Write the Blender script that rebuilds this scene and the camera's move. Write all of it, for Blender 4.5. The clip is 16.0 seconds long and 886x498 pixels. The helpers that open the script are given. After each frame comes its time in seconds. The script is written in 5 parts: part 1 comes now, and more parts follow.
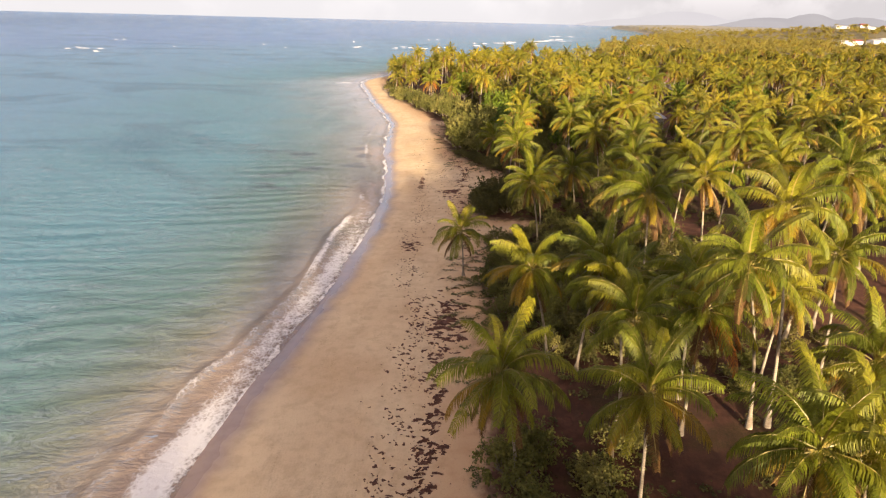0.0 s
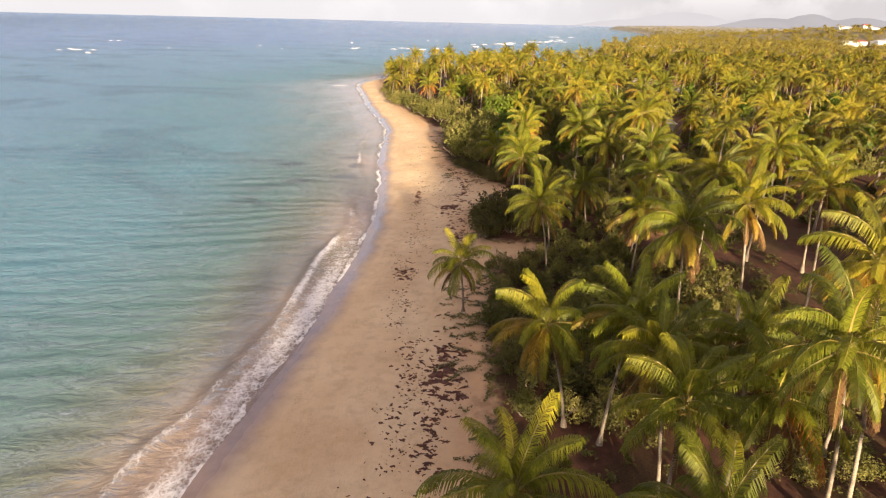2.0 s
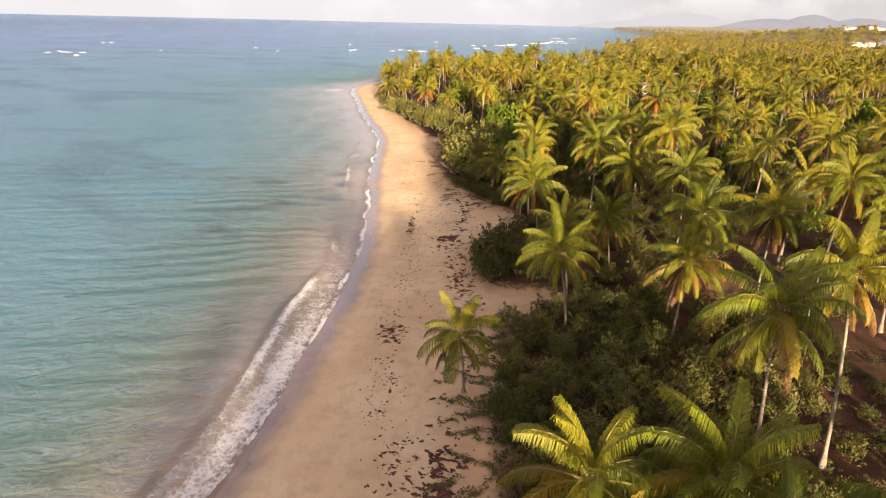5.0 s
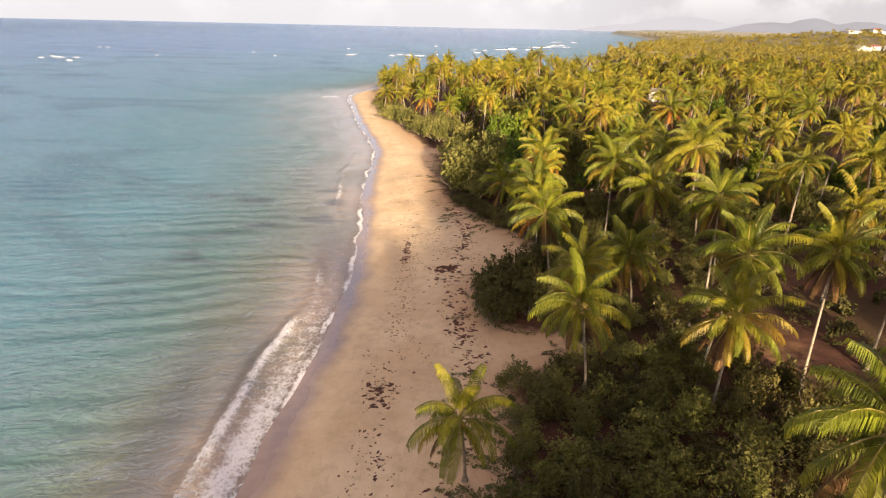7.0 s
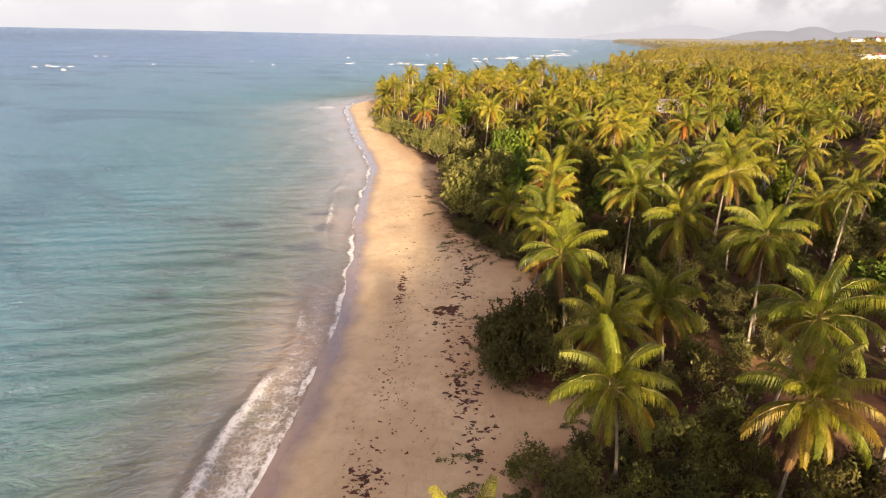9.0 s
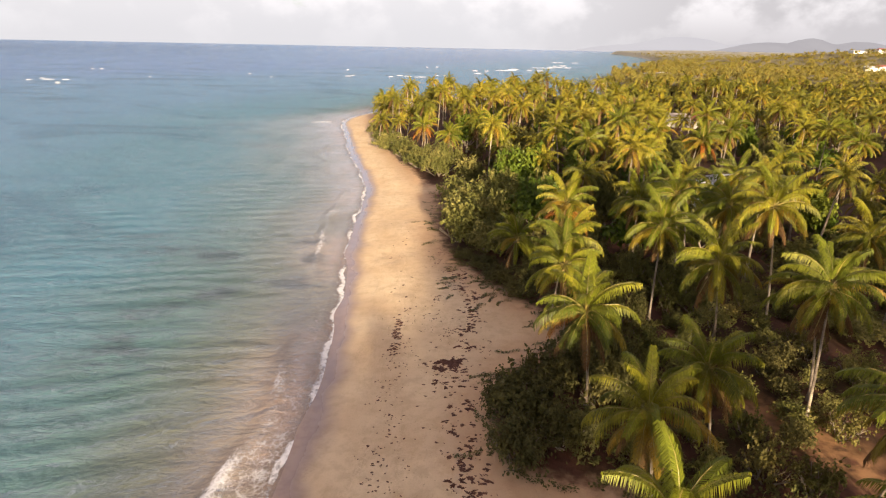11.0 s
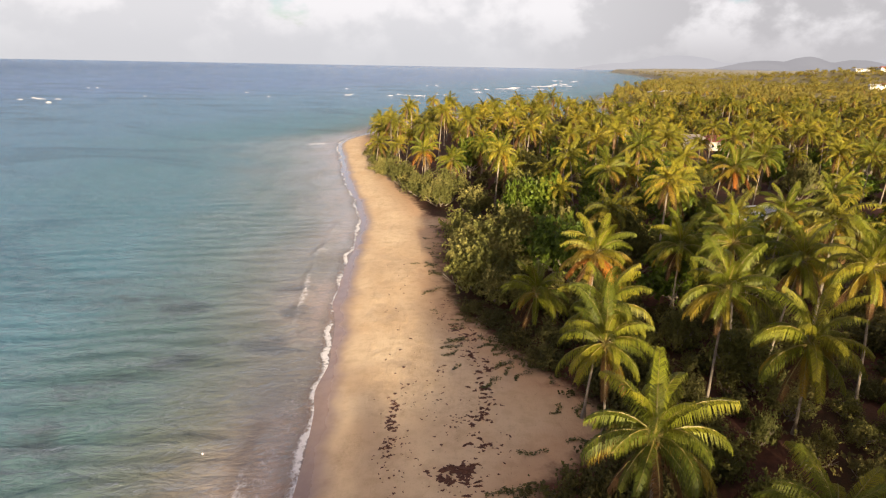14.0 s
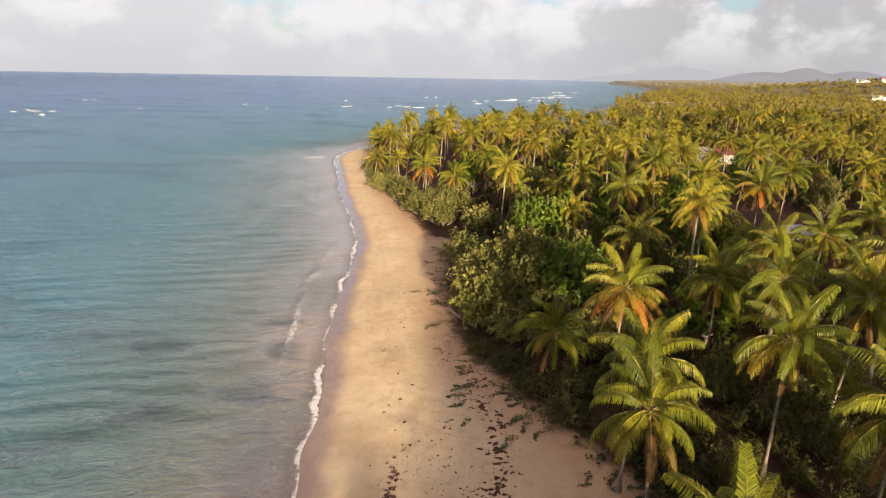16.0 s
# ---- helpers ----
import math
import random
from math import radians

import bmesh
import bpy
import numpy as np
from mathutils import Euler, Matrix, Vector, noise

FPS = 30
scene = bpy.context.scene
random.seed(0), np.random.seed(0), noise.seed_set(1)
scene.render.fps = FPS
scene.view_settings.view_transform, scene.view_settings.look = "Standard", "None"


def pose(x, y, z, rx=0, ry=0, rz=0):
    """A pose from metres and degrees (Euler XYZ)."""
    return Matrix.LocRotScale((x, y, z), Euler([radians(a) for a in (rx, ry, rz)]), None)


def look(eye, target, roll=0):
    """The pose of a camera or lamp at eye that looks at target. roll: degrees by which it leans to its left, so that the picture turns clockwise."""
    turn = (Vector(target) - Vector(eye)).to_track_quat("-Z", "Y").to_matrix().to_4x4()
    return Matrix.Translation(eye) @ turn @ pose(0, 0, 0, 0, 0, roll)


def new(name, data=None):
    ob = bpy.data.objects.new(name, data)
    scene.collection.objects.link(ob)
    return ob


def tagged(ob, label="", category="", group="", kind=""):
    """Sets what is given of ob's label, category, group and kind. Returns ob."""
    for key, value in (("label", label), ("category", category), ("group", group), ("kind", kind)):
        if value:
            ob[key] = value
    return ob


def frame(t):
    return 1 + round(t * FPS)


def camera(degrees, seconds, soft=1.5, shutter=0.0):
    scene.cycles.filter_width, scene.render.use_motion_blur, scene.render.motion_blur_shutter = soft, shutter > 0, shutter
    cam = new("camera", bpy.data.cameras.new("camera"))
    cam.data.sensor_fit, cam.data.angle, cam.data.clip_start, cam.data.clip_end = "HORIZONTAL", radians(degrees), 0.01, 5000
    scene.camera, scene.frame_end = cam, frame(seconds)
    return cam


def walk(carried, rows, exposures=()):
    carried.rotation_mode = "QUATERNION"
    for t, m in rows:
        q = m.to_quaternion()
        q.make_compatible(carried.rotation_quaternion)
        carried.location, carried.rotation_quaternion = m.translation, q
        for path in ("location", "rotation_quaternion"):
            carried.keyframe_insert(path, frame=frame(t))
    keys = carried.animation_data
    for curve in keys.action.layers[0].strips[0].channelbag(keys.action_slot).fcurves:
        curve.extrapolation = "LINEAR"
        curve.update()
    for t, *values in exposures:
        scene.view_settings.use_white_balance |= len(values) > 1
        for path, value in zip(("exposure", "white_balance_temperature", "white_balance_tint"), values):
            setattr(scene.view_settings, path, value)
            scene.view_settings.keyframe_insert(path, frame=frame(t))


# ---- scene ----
cam = camera(73.7, 16.0, soft=1.2)
# seconds, x, y, z, pitch, roll, yaw
PATH = [
    (0.0, 0.251, -5.512, 28.833, -21.375, 1.400, 0.629),
    (0.5, 0.266, -3.252, 28.788, -21.358, 1.388, 0.610),
    (1.0, 0.285, -0.984, 28.753, -21.338, 1.376, 0.596),
    (1.5, 0.308, 1.291, 28.728, -21.320, 1.364, 0.586),
    (2.0, 0.335, 3.573, 28.711, -21.306, 1.351, 0.580),
    (2.5, 0.364, 5.861, 28.702, -21.297, 1.339, 0.578),
    (3.0, 0.395, 8.155, 28.700, -21.289, 1.326, 0.578),
    (3.5, 0.427, 10.455, 28.705, -21.281, 1.314, 0.582),
    (4.0, 0.460, 12.758, 28.715, -21.269, 1.301, 0.588),
    (4.5, 0.491, 15.065, 28.731, -21.249, 1.288, 0.596),
    (5.0, 0.521, 17.374, 28.751, -21.216, 1.274, 0.606),
    (5.5, 0.548, 19.684, 28.774, -21.166, 1.261, 0.618),
    (6.0, 0.570, 21.993, 28.800, -21.097, 1.247, 0.632),
    (6.5, 0.587, 24.302, 28.828, -21.004, 1.234, 0.646),
    (7.0, 0.597, 26.607, 28.858, -20.887, 1.220, 0.661),
    (7.5, 0.600, 28.908, 28.888, -20.744, 1.206, 0.677),
    (8.0, 0.593, 31.202, 28.918, -20.575, 1.192, 0.693),
    (8.5, 0.577, 33.488, 28.948, -20.381, 1.178, 0.709),
    (9.0, 0.549, 35.764, 28.976, -20.163, 1.163, 0.724),
    (9.5, 0.510, 38.028, 29.001, -19.925, 1.149, 0.738),
    (10.0, 0.458, 40.278, 29.024, -19.669, 1.134, 0.752),
    (10.5, 0.392, 42.511, 29.043, -19.401, 1.119, 0.764),
    (11.0, 0.313, 44.725, 29.057, -19.123, 1.104, 0.774),
    (11.5, 0.219, 46.918, 29.067, -18.841, 1.089, 0.783),
    (12.0, 0.111, 49.087, 29.070, -18.559, 1.074, 0.789),
    (12.5, -0.012, 51.230, 29.067, -18.281, 1.059, 0.792),
    (13.0, -0.149, 53.343, 29.056, -18.009, 1.043, 0.793),
    (13.5, -0.300, 55.424, 29.038, -17.746, 1.027, 0.790),
    (14.0, -0.465, 57.470, 29.011, -17.491, 1.012, 0.784),
    (14.5, -0.642, 59.477, 28.974, -17.240, 0.996, 0.775),
    (15.0, -0.830, 61.443, 28.927, -16.990, 0.979, 0.761),
    (15.5, -1.029, 63.363, 28.869, -16.730, 0.963, 0.742),
    (16.0, -1.235, 65.236, 28.799, -16.447, 0.947, 0.719),
]
walk(cam, [(t, pose(x, y, z, 90 + pitch, 0, yaw) @ pose(0, 0, 0, 0, 0, roll)) for t, x, y, z, pitch, roll, yaw in PATH], [(0, 1.78, 6800, 16.0), (8, 1.76, 6750, 16.0), (12, 1.55, 6600, 15.0), (16, 1.37, 6550, 14.0)])

# ---- world, sun ----
SUN_AZ, SUN_EL = 11.0, 10.5  # the sun stands behind the camera, to the right
sun_dir = Vector((math.sin(radians(SUN_AZ)) * math.cos(radians(SUN_EL)), -math.cos(radians(SUN_AZ)) * math.cos(radians(SUN_EL)), math.sin(radians(SUN_EL))))
sun = new("sun", bpy.data.lights.new("sun", "SUN"))
sun.data.energy, sun.data.angle, sun.data.color = 5.0, radians(2.0), (1.0, 0.845, 0.58)
sun.matrix_world = look(sun_dir * 100, (0, 0, 0))


class Nodes:
    """Short spelling for node trees."""

    def __init__(self, tree):
        self.t = tree
        self.t.nodes.clear()

    def add(self, kind, **props):
        n = self.t.nodes.new(kind)
        sockets = props.pop("inp", {})
        for key, value in props.items():
            setattr(n, key, value)
        for key, value in sockets.items():
            if isinstance(value, bpy.types.NodeSocket):
                self.t.links.new(value, n.inputs[key])
            else:
                n.inputs[key].default_value = value
        return n

    def math(self, op, a, b=0.0, clamp=False):
        return self.add("ShaderNodeMath", operation=op, use_clamp=clamp, inp={0: a, 1: b}).outputs[0]

    def mix(self, fac, a, b, blend="MIX"):
        n = self.add("ShaderNodeMix", data_type="RGBA", blend_type=blend)
        for key, value in ((0, fac), (6, a), (7, b)):
            if isinstance(value, bpy.types.NodeSocket):
                self.t.links.new(value, n.inputs[key])
            else:
                n.inputs[key].default_value = (*value, 1) if isinstance(value, tuple) and len(value) == 3 else value
        return n.outputs[2]

    def noise(self, vec, scale, detail=4.0, rough=0.55, dist=0.0):
        return self.add("ShaderNodeTexNoise", inp={"Vector": vec, "Scale": scale, "Detail": detail, "Roughness": rough, "Distortion": dist}).outputs["Fac"]

    def ramp(self, fac, a, b, lo=0.0, hi=1.0, smooth=True):
        n = self.add("ShaderNodeMapRange", interpolation_type="SMOOTHSTEP" if smooth else "LINEAR", inp={0: fac, 1: a, 2: b, 3: lo, 4: hi})
        return n.outputs[0]

    def turned(self, vec, angle):
        return self.add("ShaderNodeMapping", inp={"Vector": vec, "Rotation": (0, 0, angle)}).outputs[0]

    def stretch(self, vec, s, rot=(0, 0, 0)):
        return self.add("ShaderNodeMapping", inp={"Vector": vec, "Scale": s, "Rotation": rot}).outputs[0]


world = bpy.data.worlds.new("sky")
scene.world = world
world.use_nodes = True
w = Nodes(world.node_tree)
sky = w.add("ShaderNodeTexSky", sky_type="NISHITA", sun_disc=False, sun_elevation=radians(SUN_EL), sun_rotation=radians(180 - SUN_AZ), air_density=1.0, dust_density=2.0)
gen = w.add("ShaderNodeTexCoord").outputs["Generated"]
sep = w.add("ShaderNodeSeparateXYZ", inp={0: gen})
up = sep.outputs[2]
clear = w.mix(1.0, sky.outputs[0], (0.17, 0.185, 0.225), "MULTIPLY")
cvec = w.stretch(gen, (1.0, 1.0, 2.1))
c1 = w.noise(cvec, 4.6, 8.0, 0.55, 0.0)
c2 = w.noise(w.stretch(gen, (1.0, 1.0, 1.35)), 8.5, 8.0, 0.55, 0.0)
haze = w.ramp(up, 0.0, 0.15, 1.0, 0.0)
cover = w.math("ADD", c1, w.math("MULTIPLY", haze, 0.36))
cover = w.ramp(cover, 0.50, 0.585)
# the cumulus stands over the land, thin cloud over the sea
landward = w.ramp(sep.outputs[0], 0.0, 0.42)
grey = w.mix(landward, (0.80, 0.81, 0.825), (0.60, 0.60, 0.61))
shade = w.mix(w.ramp(c2, 0.43, 0.60), grey, (0.98, 0.98, 0.985))
shade = w.mix(w.ramp(up, 0.0, 0.085, 0.85, 0.0), shade, w.mix(landward, (0.70, 0.72, 0.74), (0.58, 0.58, 0.592)))
# high cloud overhead, out of view, brightened and warmed to tint the shade
shade = w.mix(w.ramp(up, 0.18, 0.60), shade, w.mix(1.0, shade, (1.66, 1.17, 0.80), "MULTIPLY"))
full = w.mix(cover, clear, shade)
bg = w.add("ShaderNodeBackground", inp={"Color": full, "Strength": 0.35})
w.t.links.new(bg.outputs[0], w.add("ShaderNodeOutputWorld").inputs[0])


# ---- materials ----
def material(name):
    m = bpy.data.materials.new(name)
    m.use_nodes = True
    n = Nodes(m.node_tree)
    return m, n


def finish(n, shader):
    out = n.add("ShaderNodeOutputMaterial")
    n.t.links.new(shader, out.inputs[0])


def bump(n, height, strength, distance=0.1, normal=None):
    inp = {"Height": height, "Strength": strength, "Distance": distance}
    if normal is not None:
        inp["Normal"] = normal
    return n.add("ShaderNodeBump", inp=inp).outputs[0]


def place(n):
    return n.add("ShaderNodeNewGeometry").outputs["Position"]


def attr(n, name):
    return n.add("ShaderNodeAttribute", attribute_name=name).outputs["Fac"]


def simple(name, a, b, scale=3.0, rough=0.8, metal=0.0, relief=0.15, vary=0.0):
    """Two-tone grained surface."""
    m, n = material(name)
    p = n.add("ShaderNodeTexCoord").outputs["Object"]
    col = n.mix(n.ramp(n.noise(p, scale, 6.0, 0.6), 0.35, 0.65), a, b)
    col = n.mix(n.ramp(n.noise(p, scale * 7, 3.0), 0.4, 0.7, 0.0, 0.35), col, tuple(c * 0.6 for c in a))
    if vary:
        r = n.add("ShaderNodeObjectInfo").outputs["Random"]
        col = n.mix(n.math("MULTIPLY", r, vary), col, tuple(c * 0.5 for c in a))
    bs = n.add("ShaderNodeBsdfPrincipled", inp={"Base Color": col, "Roughness": rough, "Metallic": metal, "Normal": bump(n, n.noise(p, scale * 5, 5.0), relief, 0.05)})
    finish(n, bs.outputs[0])
    return m


def leaf_material(name, young, old, tip, gloss=0.45, through_light=0.3):
    m, n = material(name)
    island = n.add("ShaderNodeNewGeometry").outputs["Random Per Island"]
    r = n.add("ShaderNodeObjectInfo").outputs["Random"]
    p = place(n)
    blotch = n.noise(p, 0.17, 3.0)
    col = n.mix(r, young, old)
    col = n.mix(n.ramp(blotch, 0.44, 0.70), col, tip)
    col = n.mix(n.math("MULTIPLY", island, 0.62), col, tuple(c * 0.40 for c in old))
    bs = n.add("ShaderNodeBsdfPrincipled", inp={"Base Color": col, "Roughness": gloss, "Specular IOR Level": 0.16})
    tr = n.add("ShaderNodeBsdfTranslucent", inp={"Color": n.mix(0.5, col, tip)})
    mx = n.add("ShaderNodeMixShader", inp={0: through_light, 1: bs.outputs[0], 2: tr.outputs[0]})
    finish(n, mx.outputs[0])
    return m


FROND = leaf_material("palm_frond", (0.200, 0.215, 0.016), (0.080, 0.098, 0.012), (0.325, 0.275, 0.022), 0.50, 0.26)
FROND_OLIVE = leaf_material("olive_palm_frond", (0.250, 0.225, 0.020), (0.112, 0.112, 0.015), (0.37, 0.282, 0.028), 0.50, 0.24)
FROND_ORANGE = leaf_material("palm_frond_orange", (0.42, 0.13, 0.02), (0.30, 0.10, 0.02), (0.45, 0.20, 0.03), 0.6, 0.2)
# paler than FROND_OLIVE: distance haze put into the leaf colour
FROND_HAZY = leaf_material("pale_palm_frond", (0.265, 0.220, 0.044), (0.195, 0.165, 0.036), (0.32, 0.255, 0.056), 0.5, 0.3)
FROND_YELLOW = leaf_material("palm_frond_yellow", (0.30, 0.21, 0.02), (0.21, 0.165, 0.016), (0.36, 0.19, 0.025))
FROND_DEAD = leaf_material("palm_frond_dry", (0.17, 0.088, 0.030), (0.11, 0.055, 0.022), (0.21, 0.12, 0.038), 0.7, 0.15)
RIB = simple("frond_rib", (0.19, 0.155, 0.03), (0.27, 0.19, 0.045), 3.0, 0.5)
SHRUB = leaf_material("sea_grape_leaf", (0.172, 0.166, 0.038), (0.096, 0.098, 0.026), (0.32, 0.275, 0.082), 0.62, 0.24)
# also used for the undergrowth, where its dark tone stands in for shade
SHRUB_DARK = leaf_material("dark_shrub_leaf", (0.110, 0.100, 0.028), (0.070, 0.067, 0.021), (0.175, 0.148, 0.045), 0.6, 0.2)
SHRUB_YELLOW = leaf_material("yellow_shrub_leaf", (0.15, 0.13, 0.03), (0.09, 0.09, 0.022), (0.22, 0.17, 0.05), 0.5, 0.25)
BROAD = leaf_material("broad_tree_leaf", (0.11, 0.155, 0.016), (0.08, 0.12, 0.014), (0.17, 0.185, 0.018), 0.45, 0.25)
CREEPER = leaf_material("creeping_vine_leaf", (0.15, 0.15, 0.05), (0.11, 0.115, 0.035), (0.21, 0.17, 0.06), 0.5, 0.25)
NUT = simple("coconut_husk", (0.30, 0.16, 0.03), (0.16, 0.14, 0.03), 6.0, 0.5)
BRANCH = simple("bark_grey", (0.16, 0.12, 0.085), (0.26, 0.21, 0.16), 4.0, 0.9, 0.0, 0.4)
WEED = simple("dry_seaweed", (0.115, 0.046, 0.030), (0.185, 0.082, 0.050), 5.0, 0.85, 0.0, 0.6, 0.3)
WALL_WHITE = simple("white_render", (0.72, 0.69, 0.63), (0.80, 0.78, 0.74), 0.6, 0.85)
WALL_GREY = simple("weathered_wall", (0.36, 0.32, 0.27), (0.48, 0.44, 0.38), 0.7, 0.9)
ROOF_RED = simple("red_sheet_roof", (0.24, 0.055, 0.045), (0.32, 0.085, 0.06), 0.8, 0.6)
ROOF_BROWN = simple("brownish_sheet_roof", (0.30, 0.24, 0.19), (0.38, 0.31, 0.25), 0.7, 0.7)
ROOF_GREY = simple("grey_sheet_roof", (0.34, 0.34, 0.35), (0.50, 0.49, 0.48), 0.7, 0.5)
GLASS_DARK = simple("dark_window", (0.03, 0.035, 0.04), (0.05, 0.055, 0.06), 1.0, 0.15, 0.0, 0.0)


def trunk_material():
    m, n = material("palm_trunk")
    p = n.add("ShaderNodeTexCoord").outputs["Object"]
    z = n.add("ShaderNodeSeparateXYZ", inp={0: p}).outputs[2]
    ring = n.math("SINE", n.math("ADD", n.math("MULTIPLY", z, 38.0), n.math("MULTIPLY", n.noise(p, 2.0), 6.0)))
    col = n.mix(n.ramp(n.noise(p, 1.3, 5.0), 0.35, 0.65), (0.18, 0.135, 0.095), (0.31, 0.255, 0.19))
    col = n.mix(n.ramp(ring, 0.5, 1.0, 0.0, 0.5), col, (0.13, 0.10, 0.07))
    bs = n.add("ShaderNodeBsdfPrincipled", inp={"Base Color": col, "Roughness": 0.85, "Normal": bump(n, ring, 0.4, 0.03)})
    finish(n, bs.outputs[0])
    return m


TRUNK = trunk_material()


def ground_material():
    m, n = material("beach_and_forest_floor")
    p = place(n)
    shore, inland = attr(n, "shore"), attr(n, "inland")
    fine = n.noise(p, 9.0, 6.0, 0.65)
    mid = n.noise(p, 0.9, 5.0, 0.6)
    broad = n.noise(p, 0.12, 4.0)
    dry = n.mix(n.ramp(broad, 0.35, 0.65), (0.635, 0.455, 0.275), (0.73, 0.560, 0.355))
    dry = n.mix(n.ramp(mid, 0.42, 0.70, 0.0, 0.45), dry, (0.49, 0.335, 0.19))
    dry = n.mix(n.ramp(fine, 0.5, 0.75, 0.0, 0.25), dry, (0.33, 0.20, 0.09))
    # reddish brown of the shaded sand painted in towards the plants, broken by noise
    shade_tint = n.math("ADD", inland, n.math("MULTIPLY", n.math("SUBTRACT", broad, 0.5), 8.0))
    dry = n.mix(n.ramp(shade_tint, -5.0, 0.5, 0.0, 0.6), dry, (0.46, 0.255, 0.135))
    # footprints and drift marks along the upper beach
    crumb = n.noise(n.stretch(p, (1.6, 0.9, 1.0)), 2.6, 5.0, 0.7)
    dry = n.mix(n.math("MULTIPLY", n.ramp(crumb, 0.63, 0.72, 0.0, 0.5), n.ramp(shore, 5.0, 9.0)), dry, (0.17, 0.095, 0.05))
    # low drifts of blown sand and scuffed patches
    lane = n.noise(n.stretch(p, (1.0, 0.30, 1.0)), 0.55, 5.0, 0.62, 0.6)
    scuff = n.noise(p, 5.0, 4.0, 0.7, 0.4)
    dry = n.mix(n.math("MULTIPLY", n.ramp(lane, 0.50, 0.72, 0.0, 0.40), n.ramp(scuff, 0.40, 0.62)), dry, (0.36, 0.225, 0.12))
    wet = n.mix(n.ramp(mid, 0.4, 0.65), (0.36, 0.245, 0.175), (0.31, 0.205, 0.145))
    edge = n.math("ADD", shore, n.math("MULTIPLY", n.math("SUBTRACT", n.noise(p, 0.22, 4.0), 0.5), 3.0))
    wetness = n.ramp(edge, 0.8, 3.2, 1.0, 0.0)
    sand = n.mix(wetness, dry, wet)
    soil = n.mix(n.ramp(mid, 0.35, 0.7), (0.070, 0.032, 0.020), (0.118, 0.050, 0.031))
    soil = n.mix(n.ramp(n.noise(p, 3.5, 5.0, 0.7), 0.5, 0.68, 0.0, 0.7), soil, (0.060, 0.026, 0.016))
    weedy = n.ramp(n.noise(p, 0.16, 4.0, 0.6), 0.46, 0.6)
    soil = n.mix(weedy, soil, n.mix(n.ramp(fine, 0.4, 0.65), (0.055, 0.036, 0.015), (0.095, 0.048, 0.025)))
    cut = n.math("ADD", inland, n.math("MULTIPLY", n.math("SUBTRACT", n.noise(p, 0.45, 5.0, 0.65), 0.5), 5.0))
    col = n.mix(n.ramp(cut, 0.0, 2.5), sand, soil)
    track = n.math("MULTIPLY", attr(n, "track"), n.ramp(n.noise(p, 0.7, 4.0), 0.3, 0.6))
    col = n.mix(track, col, (0.34, 0.18, 0.085))
    rough = n.ramp(edge, 0.5, 3.0, 0.20, 0.92)
    h = n.math("ADD", n.math("ADD", n.math("MULTIPLY", mid, 0.6), n.math("MULTIPLY", lane, 1.1)), n.math("MULTIPLY", fine, 0.25))
    soft = n.math("MULTIPLY", n.ramp(edge, 2.0, 5.0, 0.03, 0.55), 1.0)
    bs = n.add("ShaderNodeBsdfPrincipled", inp={"Base Color": col, "Roughness": rough, "Specular IOR Level": n.ramp(edge, 1.0, 4.2, 0.6, 0.2), "Normal": bump(n, h, soft, 0.25), "Coat Weight": n.ramp(edge, 0.4, 2.4, 0.35, 0.0), "Coat Roughness": 0.06, "Coat IOR": 1.33})
    finish(n, bs.outputs[0])
    return m


